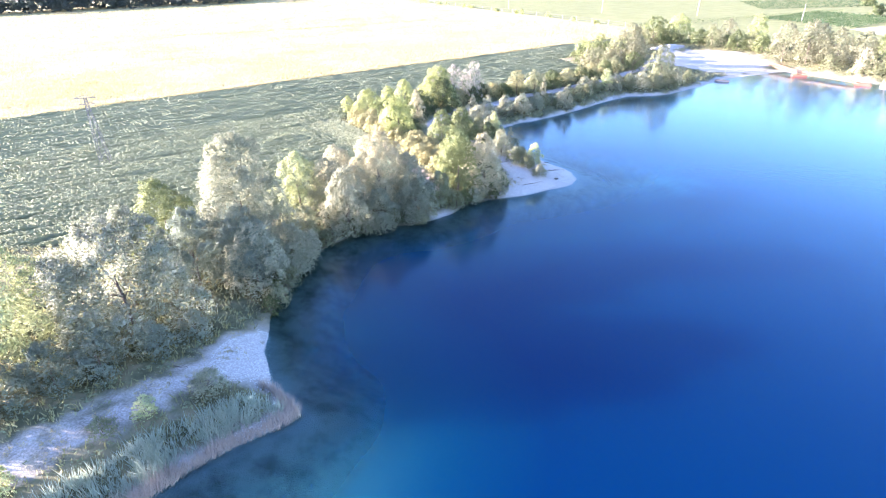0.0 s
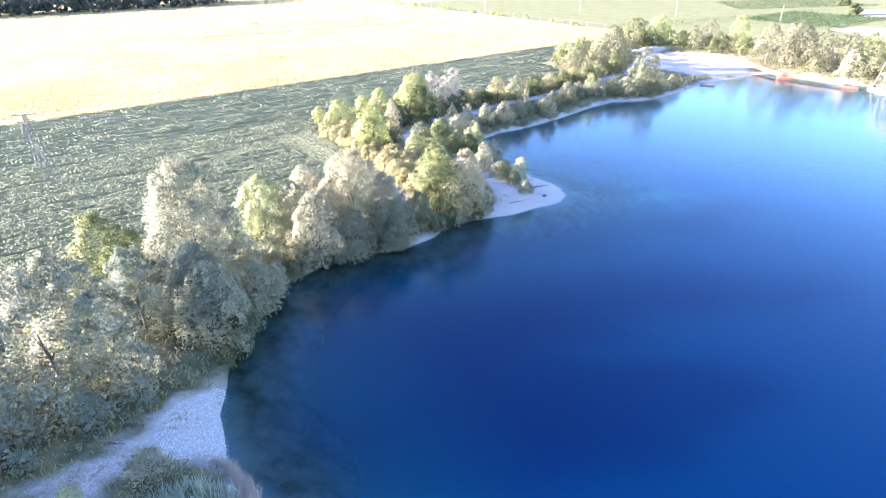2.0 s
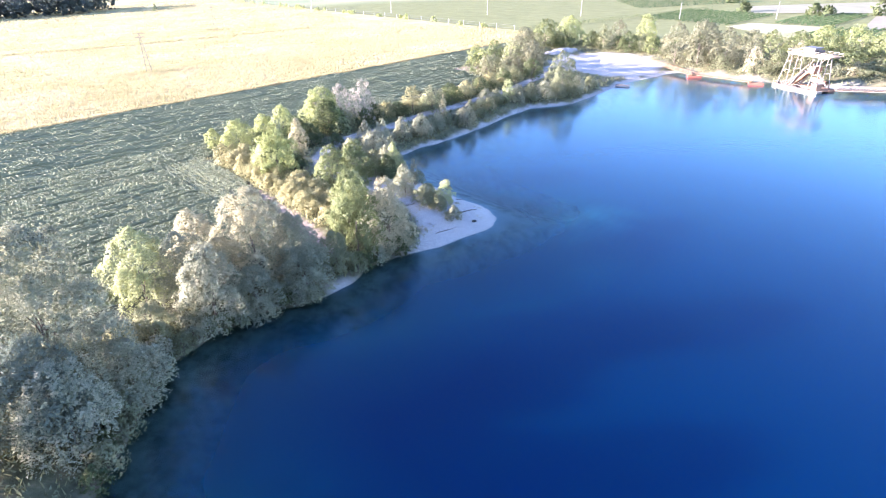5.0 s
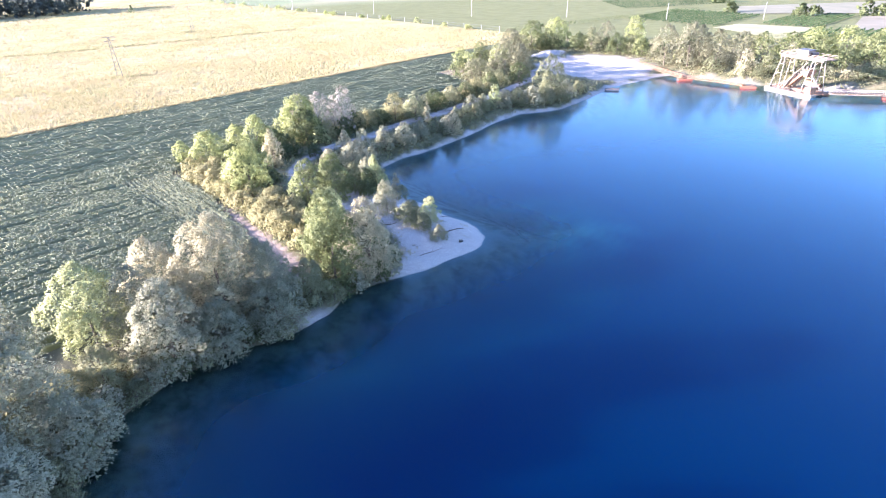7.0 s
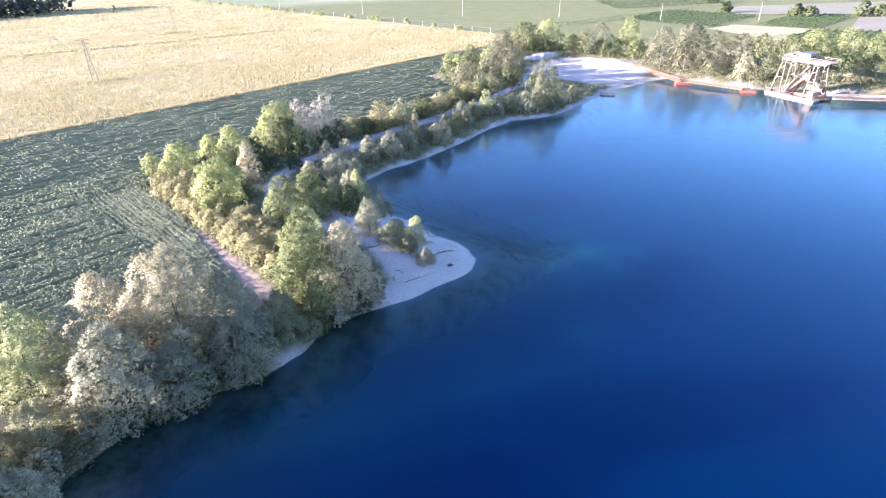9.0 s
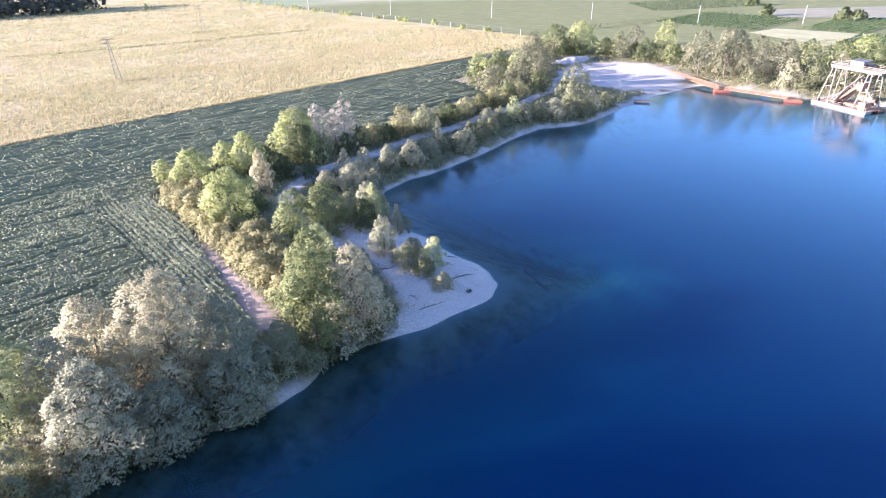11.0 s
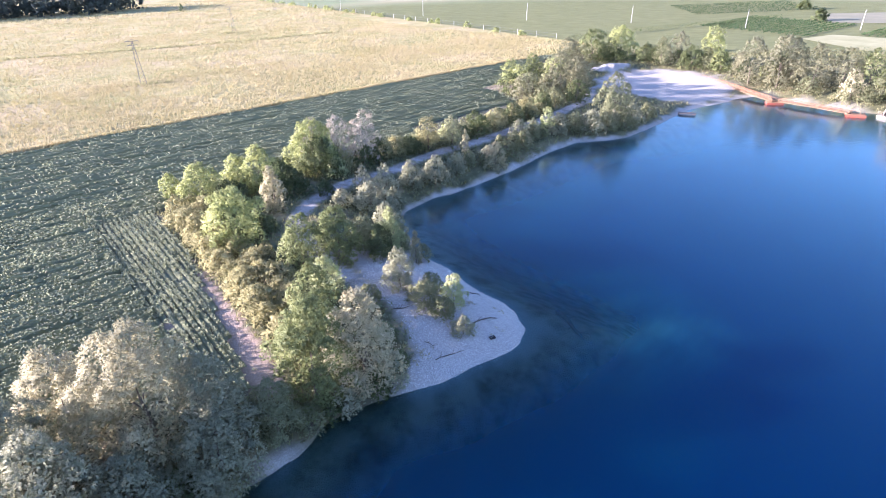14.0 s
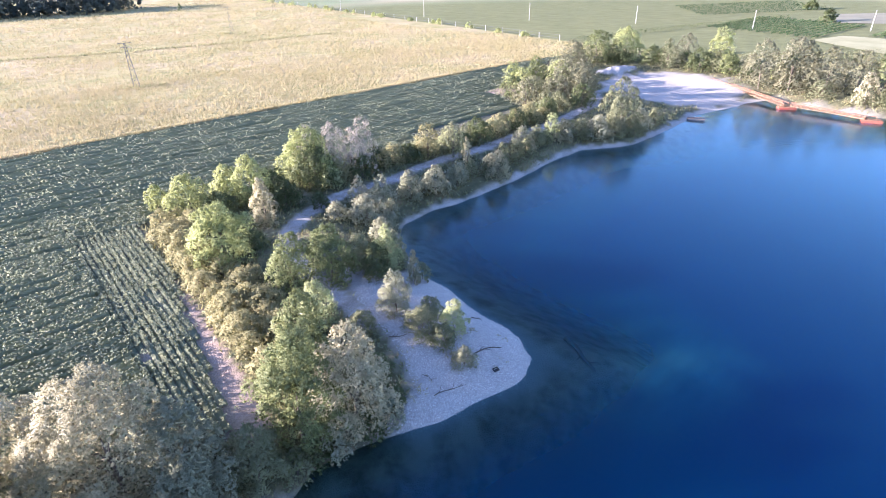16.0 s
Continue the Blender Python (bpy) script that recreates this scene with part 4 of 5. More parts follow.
def truss(root, length, wide, tall, bay, chord, mat, rise=0.0):
    """A lattice girder along x, each chord and each side's lacing a part."""
    def pt(x, y, z):
        return (x, y, z + rise * x / length)
    for y in (-wide / 2, wide / 2):
        part("bottom_chord", beam(pt(0, y, 0), pt(length, y, 0), chord), mat, root)
        part("top_chord", beam(pt(0, y, tall), pt(length, y, tall), chord), mat, root)
        lace, n = [], int(length / bay)
        for i in range(n + 1):
            lace.append(beam(pt(i * bay, y, 0), pt(i * bay, y, tall), chord * 0.7))
            if i < n:
                lace.append(beam(pt(i * bay, y, 0 if i % 2 else tall), pt((i + 1) * bay, y, tall if i % 2 else 0), chord * 0.6))
        part("lacing", joined(lace), mat, root)


# ---- the dredger and its floating conveyor ----
dredger = thing("bucket_dredger", 106.2, 90.6, 0, -73.5, "rusty pale-painted gravel dredger with a bucket ladder, floating", "dredger")
dredger.scale = (0.80, 1.0, 0.93)
part("pontoon", slab(-1.0, 18.5, -2.6, -0.4, -0.5, 0.75, 0.6), PALE, dredger, "rust-streaked pale pontoon")
part("pontoon", slab(-1.0, 18.5, 2.2, 4.6, -0.5, 0.75, 0.6), RUST, dredger, "rusty red pontoon")
part("cross_deck", slab(-0.6, 3.2, -0.4, 2.2, 0.4, 0.8), RUST, dredger)
part("cross_deck", slab(14.2, 18.2, -0.4, 2.2, 0.4, 0.8), RUST, dredger)
for x, y, tx in ((0.2, -1.8, 2.2), (0.2, 3.8, 2.2), (4.0, -1.8, 3.4), (4.0, 3.8, 3.4), (13.2, -1.8, 14.6), (13.2, 3.8, 14.6), (16.6, -1.8, 15.6), (16.6, 3.8, 15.6)):
    part("leg", beam((x, y, 0.7), (tx, y * 0.7 + 0.3, 10.4), 0.28), PALE, dredger)
for x0, x1, z in ((1.0, 3.8, 5.0), (13.7, 16.2, 5.0), (1.6, 3.6, 7.8), (14.2, 15.9, 7.8)):
    for y in (-1.5, 3.4):
        part("cross_brace", beam((x0, y * 0.86, z), (x1, y * 0.86, z + 0.6), 0.2), PALE, dredger)
for x in (2.2, 15.1):
    part("cross_beam", beam((x, -1.3, 10.2), (x, 3.3, 10.2), 0.4), PALE, dredger)
part("gantry_girder", beam((1.4, -0.9, 10.6), (18.6, -0.9, 10.6), 0.35, 0.7), PALE, dredger)
part("gantry_girder", beam((1.4, 2.9, 10.6), (18.6, 2.9, 10.6), 0.35, 0.7), PALE, dredger)
part("gantry_deck", slab(1.2, 19.6, -1.2, 3.2, 10.9, 11.05), PLANK, dredger)
rail = []
for y in (-1.15, 3.15):
    rail += [beam((1.3, y, 11.9), (19.5, y, 11.9), 0.1), beam((1.3, y, 11.5), (19.5, y, 11.5), 0.08)]
    rail += [beam((1.3 + i * 1.82, y, 11.0), (1.3 + i * 1.82, y, 11.95), 0.09) for i in range(11)]
rail += [beam((19.5, -1.15, 11.9), (19.5, 3.15, 11.9), 0.1), beam((1.3, -1.15, 11.9), (1.3, 3.15, 11.9), 0.1)]
part("railing", joined(rail), PALE, dredger)
winch_house = part("winch_house", slab(7.0, 11.4, -0.3, 2.4, 11.05, 12.7), PALE, dredger, "small pale hut on the gantry")
part("winch_roof", slab(6.7, 11.8, -0.6, 2.7, 12.7, 12.88), GALV, winch_house)
part("winch_drum", tube([(12.6, -0.2, 11.8), (12.6, 2.2, 11.8)], [0.55, 0.55], 12), DARKSTEEL, dredger)
for y in (0.1, 1.7):
    part("ladder_beam", beam((3.6, y, 0.3), (12.6, y, 7.4), 0.35, 0.9), RUST, dredger, "rust-red bucket ladder beam")
for i in range(9):
    s = i / 8.6
    x, z = 4.0 + 8.4 * s, 1.35 + 6.7 * s
    part("bucket", joined([slab(x - 0.42, x + 0.42, 0.28, 1.52, z - 0.1, z + 0.65, 0.16)]), DARKSTEEL, dredger)
part("chute", beam((6.0, 2.4, 1.2), (10.6, 2.4, 7.0), 1.2, 0.5), PALE, dredger, "pale sheet-metal chute")
part("chute", beam((5.0, -0.6, 1.0), (8.6, -0.6, 5.8), 0.9, 0.4), PALE, dredger, "pale sheet-metal chute")
part("hopper", slab(11.2, 13.6, -0.6, 2.4, 5.2, 7.2, 0.7), RUST, dredger)
machine_house = part("machine_house", slab(14.9, 17.2, -2.0, 0.2, 0.75, 2.7), RUST, dredger, "rust-brown machine cabin")
part("machine_roof", slab(14.7, 17.4, -2.2, 0.4, 2.7, 2.85), PALE, machine_house)
part("screen_drum", tube([(12.0, 1.2, 3.4), (17.4, 1.2, 2.6)], [0.9, 0.9], 14), RUST, dredger)
for x, z in ((9.0, 11.0), (10.2, 11.0)):
    part("hoist_cable", tube([(x, 0.9, z), (x - 3.0, 0.9, 3.4)], [0.05, 0.05], 5), DARKSTEEL, dredger)
for i in range(7):
    part("stair_tread", beam((4.6 + i * 0.5, 3.9, 1.0 + i * 1.35), (4.6 + i * 0.5, 4.5, 1.0 + i * 1.35), 0.5, 0.08), RUST, dredger)
part("stair_stringer", beam((4.4, 4.2, 0.8), (8.0, 4.2, 10.8), 0.16), PALE, dredger)
part("boom", beam((12.5, 0.8, 6.6), (18.0, 0.8, 2.2), 0.5, 0.5), PALE, dredger, "pale discharge boom")
part("pulley", tube([(12.8, 0.2, 8.0), (12.8, 1.6, 8.0)], [0.8, 0.8], 14), DARKSTEEL, dredger)
part("diagonal_brace", beam((4.0, -1.7, 1.0), (13.4, -1.5, 9.8), 0.16), PALE, dredger)
part("diagonal_brace", beam((4.0, 3.7, 1.0), (13.4, 3.4, 9.8), 0.16), PALE, dredger)
for x, y, w in ((0.4, -1.6, 0.9), (9.4, -1.5, 0.8), (11.0, 3.4, 1.0)):
    part("deck_winch", tube([(x, y - w / 2, 1.15), (x, y + w / 2, 1.15)], [0.4, 0.4], 10), DARKSTEEL, dredger)
deckrail = []
for y in (-2.5, 4.5):
    deckrail += [beam((-0.8, y, 1.7), (18.3, y, 1.7), 0.07)] + [beam((-0.8 + i * 1.9, y, 0.72), (-0.8 + i * 1.9, y, 1.73), 0.07) for i in range(11)]
part("deck_railing", joined(deckrail), PALE, dredger)

gangway = thing("gangway_bridge", 112.3, 74.3, 1.3, -22, "white latticed conveyor gangway running off the dredger", "bridge")
truss(gangway, 26, 1.6, 1.1, 1.3, 0.12, PALE)
part("walkway", slab(0, 26, -0.8, 0.8, -0.08, 0.06), PLANK, gangway)
part("conveyor_belt", slab(0, 26, -0.45, 0.45, 0.35, 0.5), DARKSTEEL, gangway)

CONVEYOR = "floating conveyor sections"
section = thing("conveyor_section", 78.6, 136.0, 1.9, math.degrees(math.atan2(-29, 7.3)), "rust-brown lattice conveyor with plank walkway, from the far beach", "conveyor", CONVEYOR)
truss(section, 30, 1.5, 0.7, 1.25, 0.13, RUST, -1.0)
part("belt", beam((0, 0, 0.45), (30, 0, -0.55), 0.8, 0.1), DARKSTEEL, section)
for i in range(24):
    x = 0.6 + i * 1.25
    part("plank", beam((x, -1.35, 0.02 - x / 30), (x, 1.0, 0.02 - x / 30), 1.1, 0.07), PLANK, section)
part("handrail", joined([beam((0, -1.3, 1.1), (30, -1.3, 0.1), 0.08)] + [beam((i * 2.5, -1.3, 0.05 - i / 12), (i * 2.5, -1.3, 1.1 - i / 12), 0.08) for i in range(13)]), RUST, section)
section = thing("conveyor_section", 87.6, 106.6, 0.9, math.degrees(math.atan2(-14.2, 10.4)), "rust-brown lattice conveyor with plank walkway, between two pontoons", "conveyor", CONVEYOR)
truss(section, 17.5, 1.5, 0.7, 1.25, 0.13, RUST, -0.2)
part("belt", beam((0, 0, 0.45), (17.5, 0, 0.25), 0.8, 0.1), DARKSTEEL, section)
for i in range(14):
    x = 0.6 + i * 1.25
    part("plank", beam((x, -1.35, 0.02), (x, 1.0, 0.02), 1.1, 0.07), PLANK, section)
part("handrail", joined([beam((0, -1.3, 1.1), (17.5, -1.3, 1.0), 0.08)] + [beam((i * 2.5, -1.3, 0.05), (i * 2.5, -1.3, 1.1), 0.08) for i in range(8)]), RUST, section)
for x, y, turn, label in ((86.2, 106.8, -10, "red-painted pontoon under the floating conveyor"), (99.0, 91.8, -25, "dark red rusty pontoon beside the dredger"), (127, 69.5, -22, "red pontoon under the gangway")):
    pontoon = thing("pontoon", x, y, 0, turn, label, "pontoon", "red pontoons")
    hull = part("hull", slab(-2.2, 2.2, -1.1, 1.1, -0.4, 0.6, 0.5), REDPAINT, pontoon)
    part("deck", slab(-2.1, 2.1, -1.0, 1.0, 0.605, 0.68), RUST, hull)
    for s in (-1.9, 1.9):
        part("bollard", tube([(s, 0.8, 0.66), (s, 0.8, 1.0), (s, 0.8, 1.02)], [0.12, 0.12, 0.18], 8), DARKSTEEL, hull)
    part("support_frame", joined([beam((-0.9, -0.8, 0.66), (-0.9, 0.8, 1.3), 0.12), beam((0.9, -0.8, 0.66), (0.9, 0.8, 1.3), 0.12), beam((-0.9, 0.8, 1.3), (0.9, 0.8, 1.3), 0.12)]), RUST, pontoon)

boat = thing("work_boat", 59.0, 98.6, 0, -22, "small flat dark blue work boat moored at the beach", "boat")
part("hull", slab(-2.2, 2.2, -0.85, 0.85, -0.15, 0.45, 0.5), NAVY, boat)
part("gunwale", joined([beam((-2.15, s, 0.47), (2.15, s, 0.47), 0.12) for s in (-0.8, 0.8)] + [beam((s, -0.8, 0.47), (s, 0.8, 0.47), 0.12) for s in (-2.1, 2.1)]), DARKSTEEL, boat)
for s in (-1.0, 0.6):
    part("thwart", beam((s, -0.78, 0.42), (s, 0.78, 0.42), 0.3, 0.06), PLANK, boat)

# ---- small things on the gravel ----
crate = thing("fish_crate", 0.0, 0.0, ground_z(0, 0), 28, "flat black plastic crate lying on the gravel beach", "crate")
crate.scale = (0.72, 0.72, 0.8)
part("floor_panel", slab(-0.42, 0.42, -0.32, 0.32, 0.0, 0.06), BLACKTHING, crate)
for a, b in (((-0.42, -0.3), (0.42, -0.3)), ((-0.42, 0.3), (0.42, 0.3)), ((-0.4, -0.3), (-0.4, 0.3)), ((0.4, -0.3), (0.4, 0.3))):
    part("side_panel", beam((*a, 0.13), (*b, 0.13), 0.05, 0.2), BLACKTHING, crate)


def branch(x, y, length, turn, thick, label):
    root = thing("dead_branch", x, y, ground_z(x, y), turn, label, "branch", "driftwood on the beach")
    r = np.random.default_rng(int(abs(x * 31 + y * 17)) + 3)
    pts = [(-length / 2 + length * s, 0.12 * length * math.sin(4 * s + x), thick + 0.05 + 0.12 * s) for s in np.linspace(0, 1, 6)]
    part("stem", tube(pts, [thick * (1 - 0.75 * s) for s in np.linspace(0, 1, 6)], 6), DRIFT, root, "", True)
    for k in range(1, 5):
        s = np.array(pts[k])
        e = s + (0.25 * length, r.choice((-1, 1)) * 0.18 * length, r.uniform(0.05, 0.35))
        part("twig", tube([s, (s + e) / 2 + (0, 0, 0.06), e], [thick * 0.5, thick * 0.35, thick * 0.1], 5), DRIFT, root, "", True)


branch(-0.8, 2.4, 3.0, 10, 0.10, "dark forked dead branch on the gravel")
branch(-5.0, -3.0, 3.2, 40, 0.06, "thin dark twigs washed onto the gravel")
branch(-7.3, -1.8, 2.2, -55, 0.05, "thin dead twigs on the gravel")
branch(-10.5, 3.6, 1.8, 15, 0.09, "dark dead branch beside the path")
branch(-42.2, -63.5, 2.0, 10, 0.08, "dark dead branch on the gravel track")
branch(-1.5, 9.5, 1.6, -50, 0.06, "small dead branch near the waterline")
sunk = thing("sunken_log", 9.8, 4.4, ground_z(9.8, 4.4) + 0.1, -72, "dark sunken log lying on the pale lake bed", "log")
part("stem", tube([(-3.2, 0, 0.1), (-1, 0.2, 0.25), (1, -0.1, 0.3), (3.2, 0.1, 0.2)], [0.32, 0.28, 0.22, 0.12], 7), DRIFT, sunk, "", True)
for k, s in enumerate((-1.5, 0.4, 1.8)):
    part("limb", tube([(s, 0, 0.25), (s + 0.9, (-1) ** k * 1.1, 0.5)], [0.12, 0.04], 5), DRIFT, sunk, "", True)

# ---- masts, poles and fence ----


def mast(x, y, h, lean, label):
    root = thing("lattice_mast", x, y, ground_z(x, y), 20, label, "pylon", "power line masts")
    def at(s, k):
        w = 0.75 * (1 - s) + 0.2
        return np.array((w * (1, -1, -1, 1)[k] + lean * s, w * (1, 1, -1, -1)[k], h * s))
    for k in range(4):
        part("leg", beam(at(0, k) - (0, 0, 0.3), at(1, k), 0.075), GALV, root)
    for k in range(4):
        lace = []
        for i in range(9):
            a, b = i / 9, (i + 1) / 9
            lace += [beam(at(a, k), at(b, (k + 1) % 4), 0.035), beam(at(a, (k + 1) % 4), at(b, k), 0.035)]
        part("lacing", joined(lace), GALV, root)
    for z, w in ((0.99, 2.0), (0.90, 1.5)):
        part("crossarm", joined([beam((lean * z - w, 0, h * z), (lean * z + w, 0, h * z), 0.12), beam((lean * z - w, 0, h * z), (lean * z, 0, h * (z + 0.04)), 0.07), beam((lean * z + w, 0, h * z), (lean * z, 0, h * (z + 0.04)), 0.07)]), GALV, root)
        for s in (-w, w):
            part("insulator", tube([(lean * z + s, 0, h * z - 0.45), (lean * z + s, 0, h * z)], [0.09, 0.05], 6), PALE, root)


mast(-105.0, 142.4, 13.8, -0.4, "slender grey lattice power mast standing in the dry meadow")
mast(-119.5, 282.0, 13.4, -0.3, "distant grey lattice power mast in the dry meadow")
mast(-91.3, -4.0, 13.7, -0.4, "grey lattice power mast standing in the crop field")
mast(-133.0, 420.0, 13.0, -0.3, "far grey lattice power mast by the meadow's edge")
for x, y, h, label in ((-18, 341, 9.5, "tall pale concrete pole beside the field fence"), (42.4, 300, 9.0, "tall pale concrete pole in the green field"), (93.8, 272, 8.4, "tall pale concrete pole in the green field"),
                (137, 236, 8.2, "pale concrete pole among the vines"), (180, 219, 8.2, "pale concrete pole among the vines"), (-80, 402, 9.0, "far concrete pole beside the field fence")):
    pole = thing("concrete_pole", x, y, ground_z(x, y), 0, label, "pole", "concrete poles")
    part("shaft", tube([(0, 0, -0.4), (0.1, 0, h * 0.5), (0.25, 0, h)], [0.17, 0.14, 0.10], 8), CONCRETE, pole, "", True)
    part("cap", beam((-0.15, 0, h - 0.1), (0.65, 0, h - 0.1), 0.14), GALV, pole)
fence = thing("field_fence", 45, 218, ground_z(45, 218), math.degrees(math.atan2(334, -231)), "thin wire fence with pale posts between meadow and fields", "fence")
for i in range(31):
    part("post", tube([(i * 13.0, 0, -0.3), (i * 13.0, 0, 2.6)], [0.11, 0.10], 6), CONCRETE, fence)
for z in (1.2, 2.4):
    part("wire", tube([(i * 13.0, 0, z) for i in range(31)], [0.035] * 31, 4), GALV, fence)

# ---- countless plants ----


def stuff(name, shape, mat, label, category):
    return tagged(new(name, mesh_of(name, shape[0], shape[1], mat)), label, category, kind="stuff")


def field_rows(rng, u0, u1, v0, v1, gap, step, along_u):
    a = np.arange(u0, u1, step if along_u else gap)
    b = np.arange(v0, v1, gap if along_u else step)
    gu, gv = np.meshgrid(a, b)
    u, v = gu.ravel(), gv.ravel()
    return u, v


def crop(rng, u, v, each, length, width, tall, spread, along_u):
    x = CORNER[0] + u * ROW_U[0] + v * ROW_V[0]
    y = CORNER[1] + u * ROW_U[1] + v * ROW_V[1]
    thin = waves(x * 1.5, y * 1.5, 2.0) + 0.8 * waves(y, x, 0.7)
    streak = wheel_track(u, v) if along_u else np.zeros_like(u)
    keep = inside(x, y, FIELD) & (x > -190) & (rng.random(len(x)) > np.clip(0.12 * thin + 0.10 + 0.8 * streak, 0, 1))
    bare = ground_values(x, y, 0)["bare"]
    keep &= rng.random(len(x)) > np.clip(bare * 1.15, 0, 0.97)
    x, y, streak = x[keep], y[keep], streak[keep]
    n = len(x)
    x, y = np.repeat(x, each), np.repeat(y, each)
    off = rng.normal(0, 1, (n * each, 2)) * spread
    vigour = 1 + 0.22 * waves(x, y, 1.6) - 0.5 * np.repeat(streak, each)
    z = height(x, y) + tall * vigour * rng.uniform(0.55, 1.1, n * each)
    at = np.stack([x + off[:, 0], y + off[:, 1], z], 1)
    normal = np.concatenate([off / spread * 0.3, np.full((n * each, 1), 1.0)], 1)
    return leaves(rng, at, normal, length, width)


def ridges(rng, u0, u1, v0, v1, gap, step, along_u, tall=0.58, wide=0.31):
    """Closed rows of crop: low rounded ridges, uneven in height and width, sunken along the wheel tracks and broken where the soil is bare."""
    s = np.arange(u0, u1, step) if along_u else np.arange(v0, v1, step)
    rows = np.arange(v0, v1, gap) if along_u else np.arange(u0, u1, gap)
    a, b = np.meshgrid(s, rows)
    b = b + 0.06 * np.sin(a * 0.7 + b * 3) + rng.normal(0, 0.03, a.shape)
    u, v = (a, b) if along_u else (b, a)
    x, y = CORNER[0] + u * ROW_U[0] + v * ROW_V[0], CORNER[1] + u * ROW_U[1] + v * ROW_V[1]
    lane = wheel_track(u, v) if along_u else np.zeros_like(u)
    tall_at = tall * (1 + 0.25 * waves(x, y, 1.6) + rng.normal(0, 0.14, x.shape)) * (1 - 0.8 * lane)
    bare = ground_values(x.ravel(), y.ravel(), 0)["bare"].reshape(x.shape)
    tall_at = np.maximum(tall_at * (1 - 0.9 * bare), 0.02)
    ok = inside(x, y, FIELD) & (x > -190) & (bare < 0.6)
    z = height(x.ravel(), y.ravel()).reshape(x.shape)
    across = ROW_V if along_u else ROW_U
    shape = ((-1.0, -0.05), (-0.62, 0.66), (0.0, 1.0), (0.62, 0.66), (1.0, -0.05))
    spread = wide * (1 + rng.normal(0, 0.12, x.shape))
    v3 = np.stack([np.stack([x + across[0] * spread * o, y + across[1] * spread * o, z + tall_at * k], -1) for o, k in shape], 2)
    nr, ns = x.shape
    index = np.arange(nr * ns * 5).reshape(nr, ns, 5)
    both = ok[:, :-1] & ok[:, 1:]
    q = np.stack([index[:, :-1, :-1], index[:, 1:, :-1], index[:, 1:, 1:], index[:, :-1, 1:]], -1)[both]
    return v3.reshape(-1, 3), q.reshape(-1, 4)


def wheel_track(u, v):
    """One along the sunken dark lines between the rows."""
    s = np.sin(v * 2.1 + 0.9 * np.sin(u * 0.11) + 0.5 * np.sin(u * 0.37 + v))
    broken = 0.5 + 0.5 * np.sin(u * 0.21 + v * 1.7) * np.sin(u * 0.083 + v * 0.9)
    return soft(s, 0.6, 0.9) * soft(broken, 0.35, 0.6)


rng2 = np.random.default_rng(11)
beds = [ridges(rng2, -80, -9, -12, 46, 0.75, 0.45, True), ridges(rng2, -9, 60, -12, -1, 0.75, 0.6, True), ridges(rng2, -9, 1.0, -1, 50, 0.75, 0.45, False, 0.30, 0.375),
        ridges(rng2, -80, 200, -64, -12, 0.95, 2.4, True, 0.58, 0.41), ridges(rng2, -150, -80, -64, 60, 0.95, 2.4, True, 0.58, 0.41)]
stuff("crop_rows", joined(beds), SOY, "closed rows of low blue-green crop with dark wheel tracks", "crop")
pieces = []
u, v = field_rows(rng2, -80, -9, -12, 46, 0.75, 0.40, True)
pieces.append(crop(rng2, u, v, 8, 0.28, 0.20, 0.64, (0.13, 0.13), True))
u, v = field_rows(rng2, -9, 60, -12, -1, 0.75, 0.5, True)
pieces.append(crop(rng2, u, v, 8, 0.32, 0.23, 0.62, (0.2, 0.2), True))
u, v = field_rows(rng2, -9, 1.0, -1, 50, 0.75, 0.40, False)
pieces.append(crop(rng2, u, v, 9, 0.27, 0.20, 0.46, (0.15, 0.15), False))
u, v = field_rows(rng2, -80, 200, -64, -12, 0.95, 0.8, True)
pieces.append(crop(rng2, u, v, 7, 0.38, 0.26, 0.58, (0.19, 0.19), True))
u, v = field_rows(rng2, -150, -80, -64, 60, 0.95, 0.8, True)
pieces.append(crop(rng2, u, v, 7, 0.38, 0.26, 0.58, (0.19, 0.19), True))
stuff("crop_plants", joined(pieces), SOY, "rows of low blue-green leafy crop plants in the field", "crop")


def blades(rng, at, tall, width, lean=0.25, sides=2):
    """Tufts: each a few narrow upright blades."""
    n = len(at)
    a = rng.uniform(0, np.pi, n * sides)
    foot = np.repeat(at, sides, 0) + np.concatenate([rng.normal(0, width * 0.6, (n * sides, 2)), np.zeros((n * sides, 1))], 1)
    t = np.repeat(np.asarray(tall, float) * np.ones(n), sides) * rng.uniform(0.6, 1.2, n * sides)
    w = np.stack([np.cos(a), np.sin(a), 0 * a], 1) * width / 2
    tip = np.stack([rng.normal(0, lean, n * sides) * t, rng.normal(0, lean, n * sides) * t, t], 1)
    v = np.stack([foot - w * 0.6 - (0, 0, 0.1), foot + w * 0.6 - (0, 0, 0.1), foot + tip], 1)
    return v.reshape(-1, 3), np.arange(3 * n * sides).reshape(-1, 3)


def meadow_spots(rng, n, u0, u1, w0, w1):
    u, w = rng.uniform(u0, u1, n), w0 + (w1 - w0) * rng.uniform(0, 1, n)
    base = np.array((-43.0, 112.0))
    x = base[0] + u * ROW_U[0] - w * ROW_V[0]
    y = base[1] + u * ROW_U[1] - w * ROW_V[1]
    keep = (0.8225 * x + 0.5688 * y < 160.0)
    keep &= rng.random(n) < 0.62 + 0.4 * waves(x, y, 0.35)
    x, y = x[keep], y[keep]
    return np.stack([x, y, height(x, y)], 1)


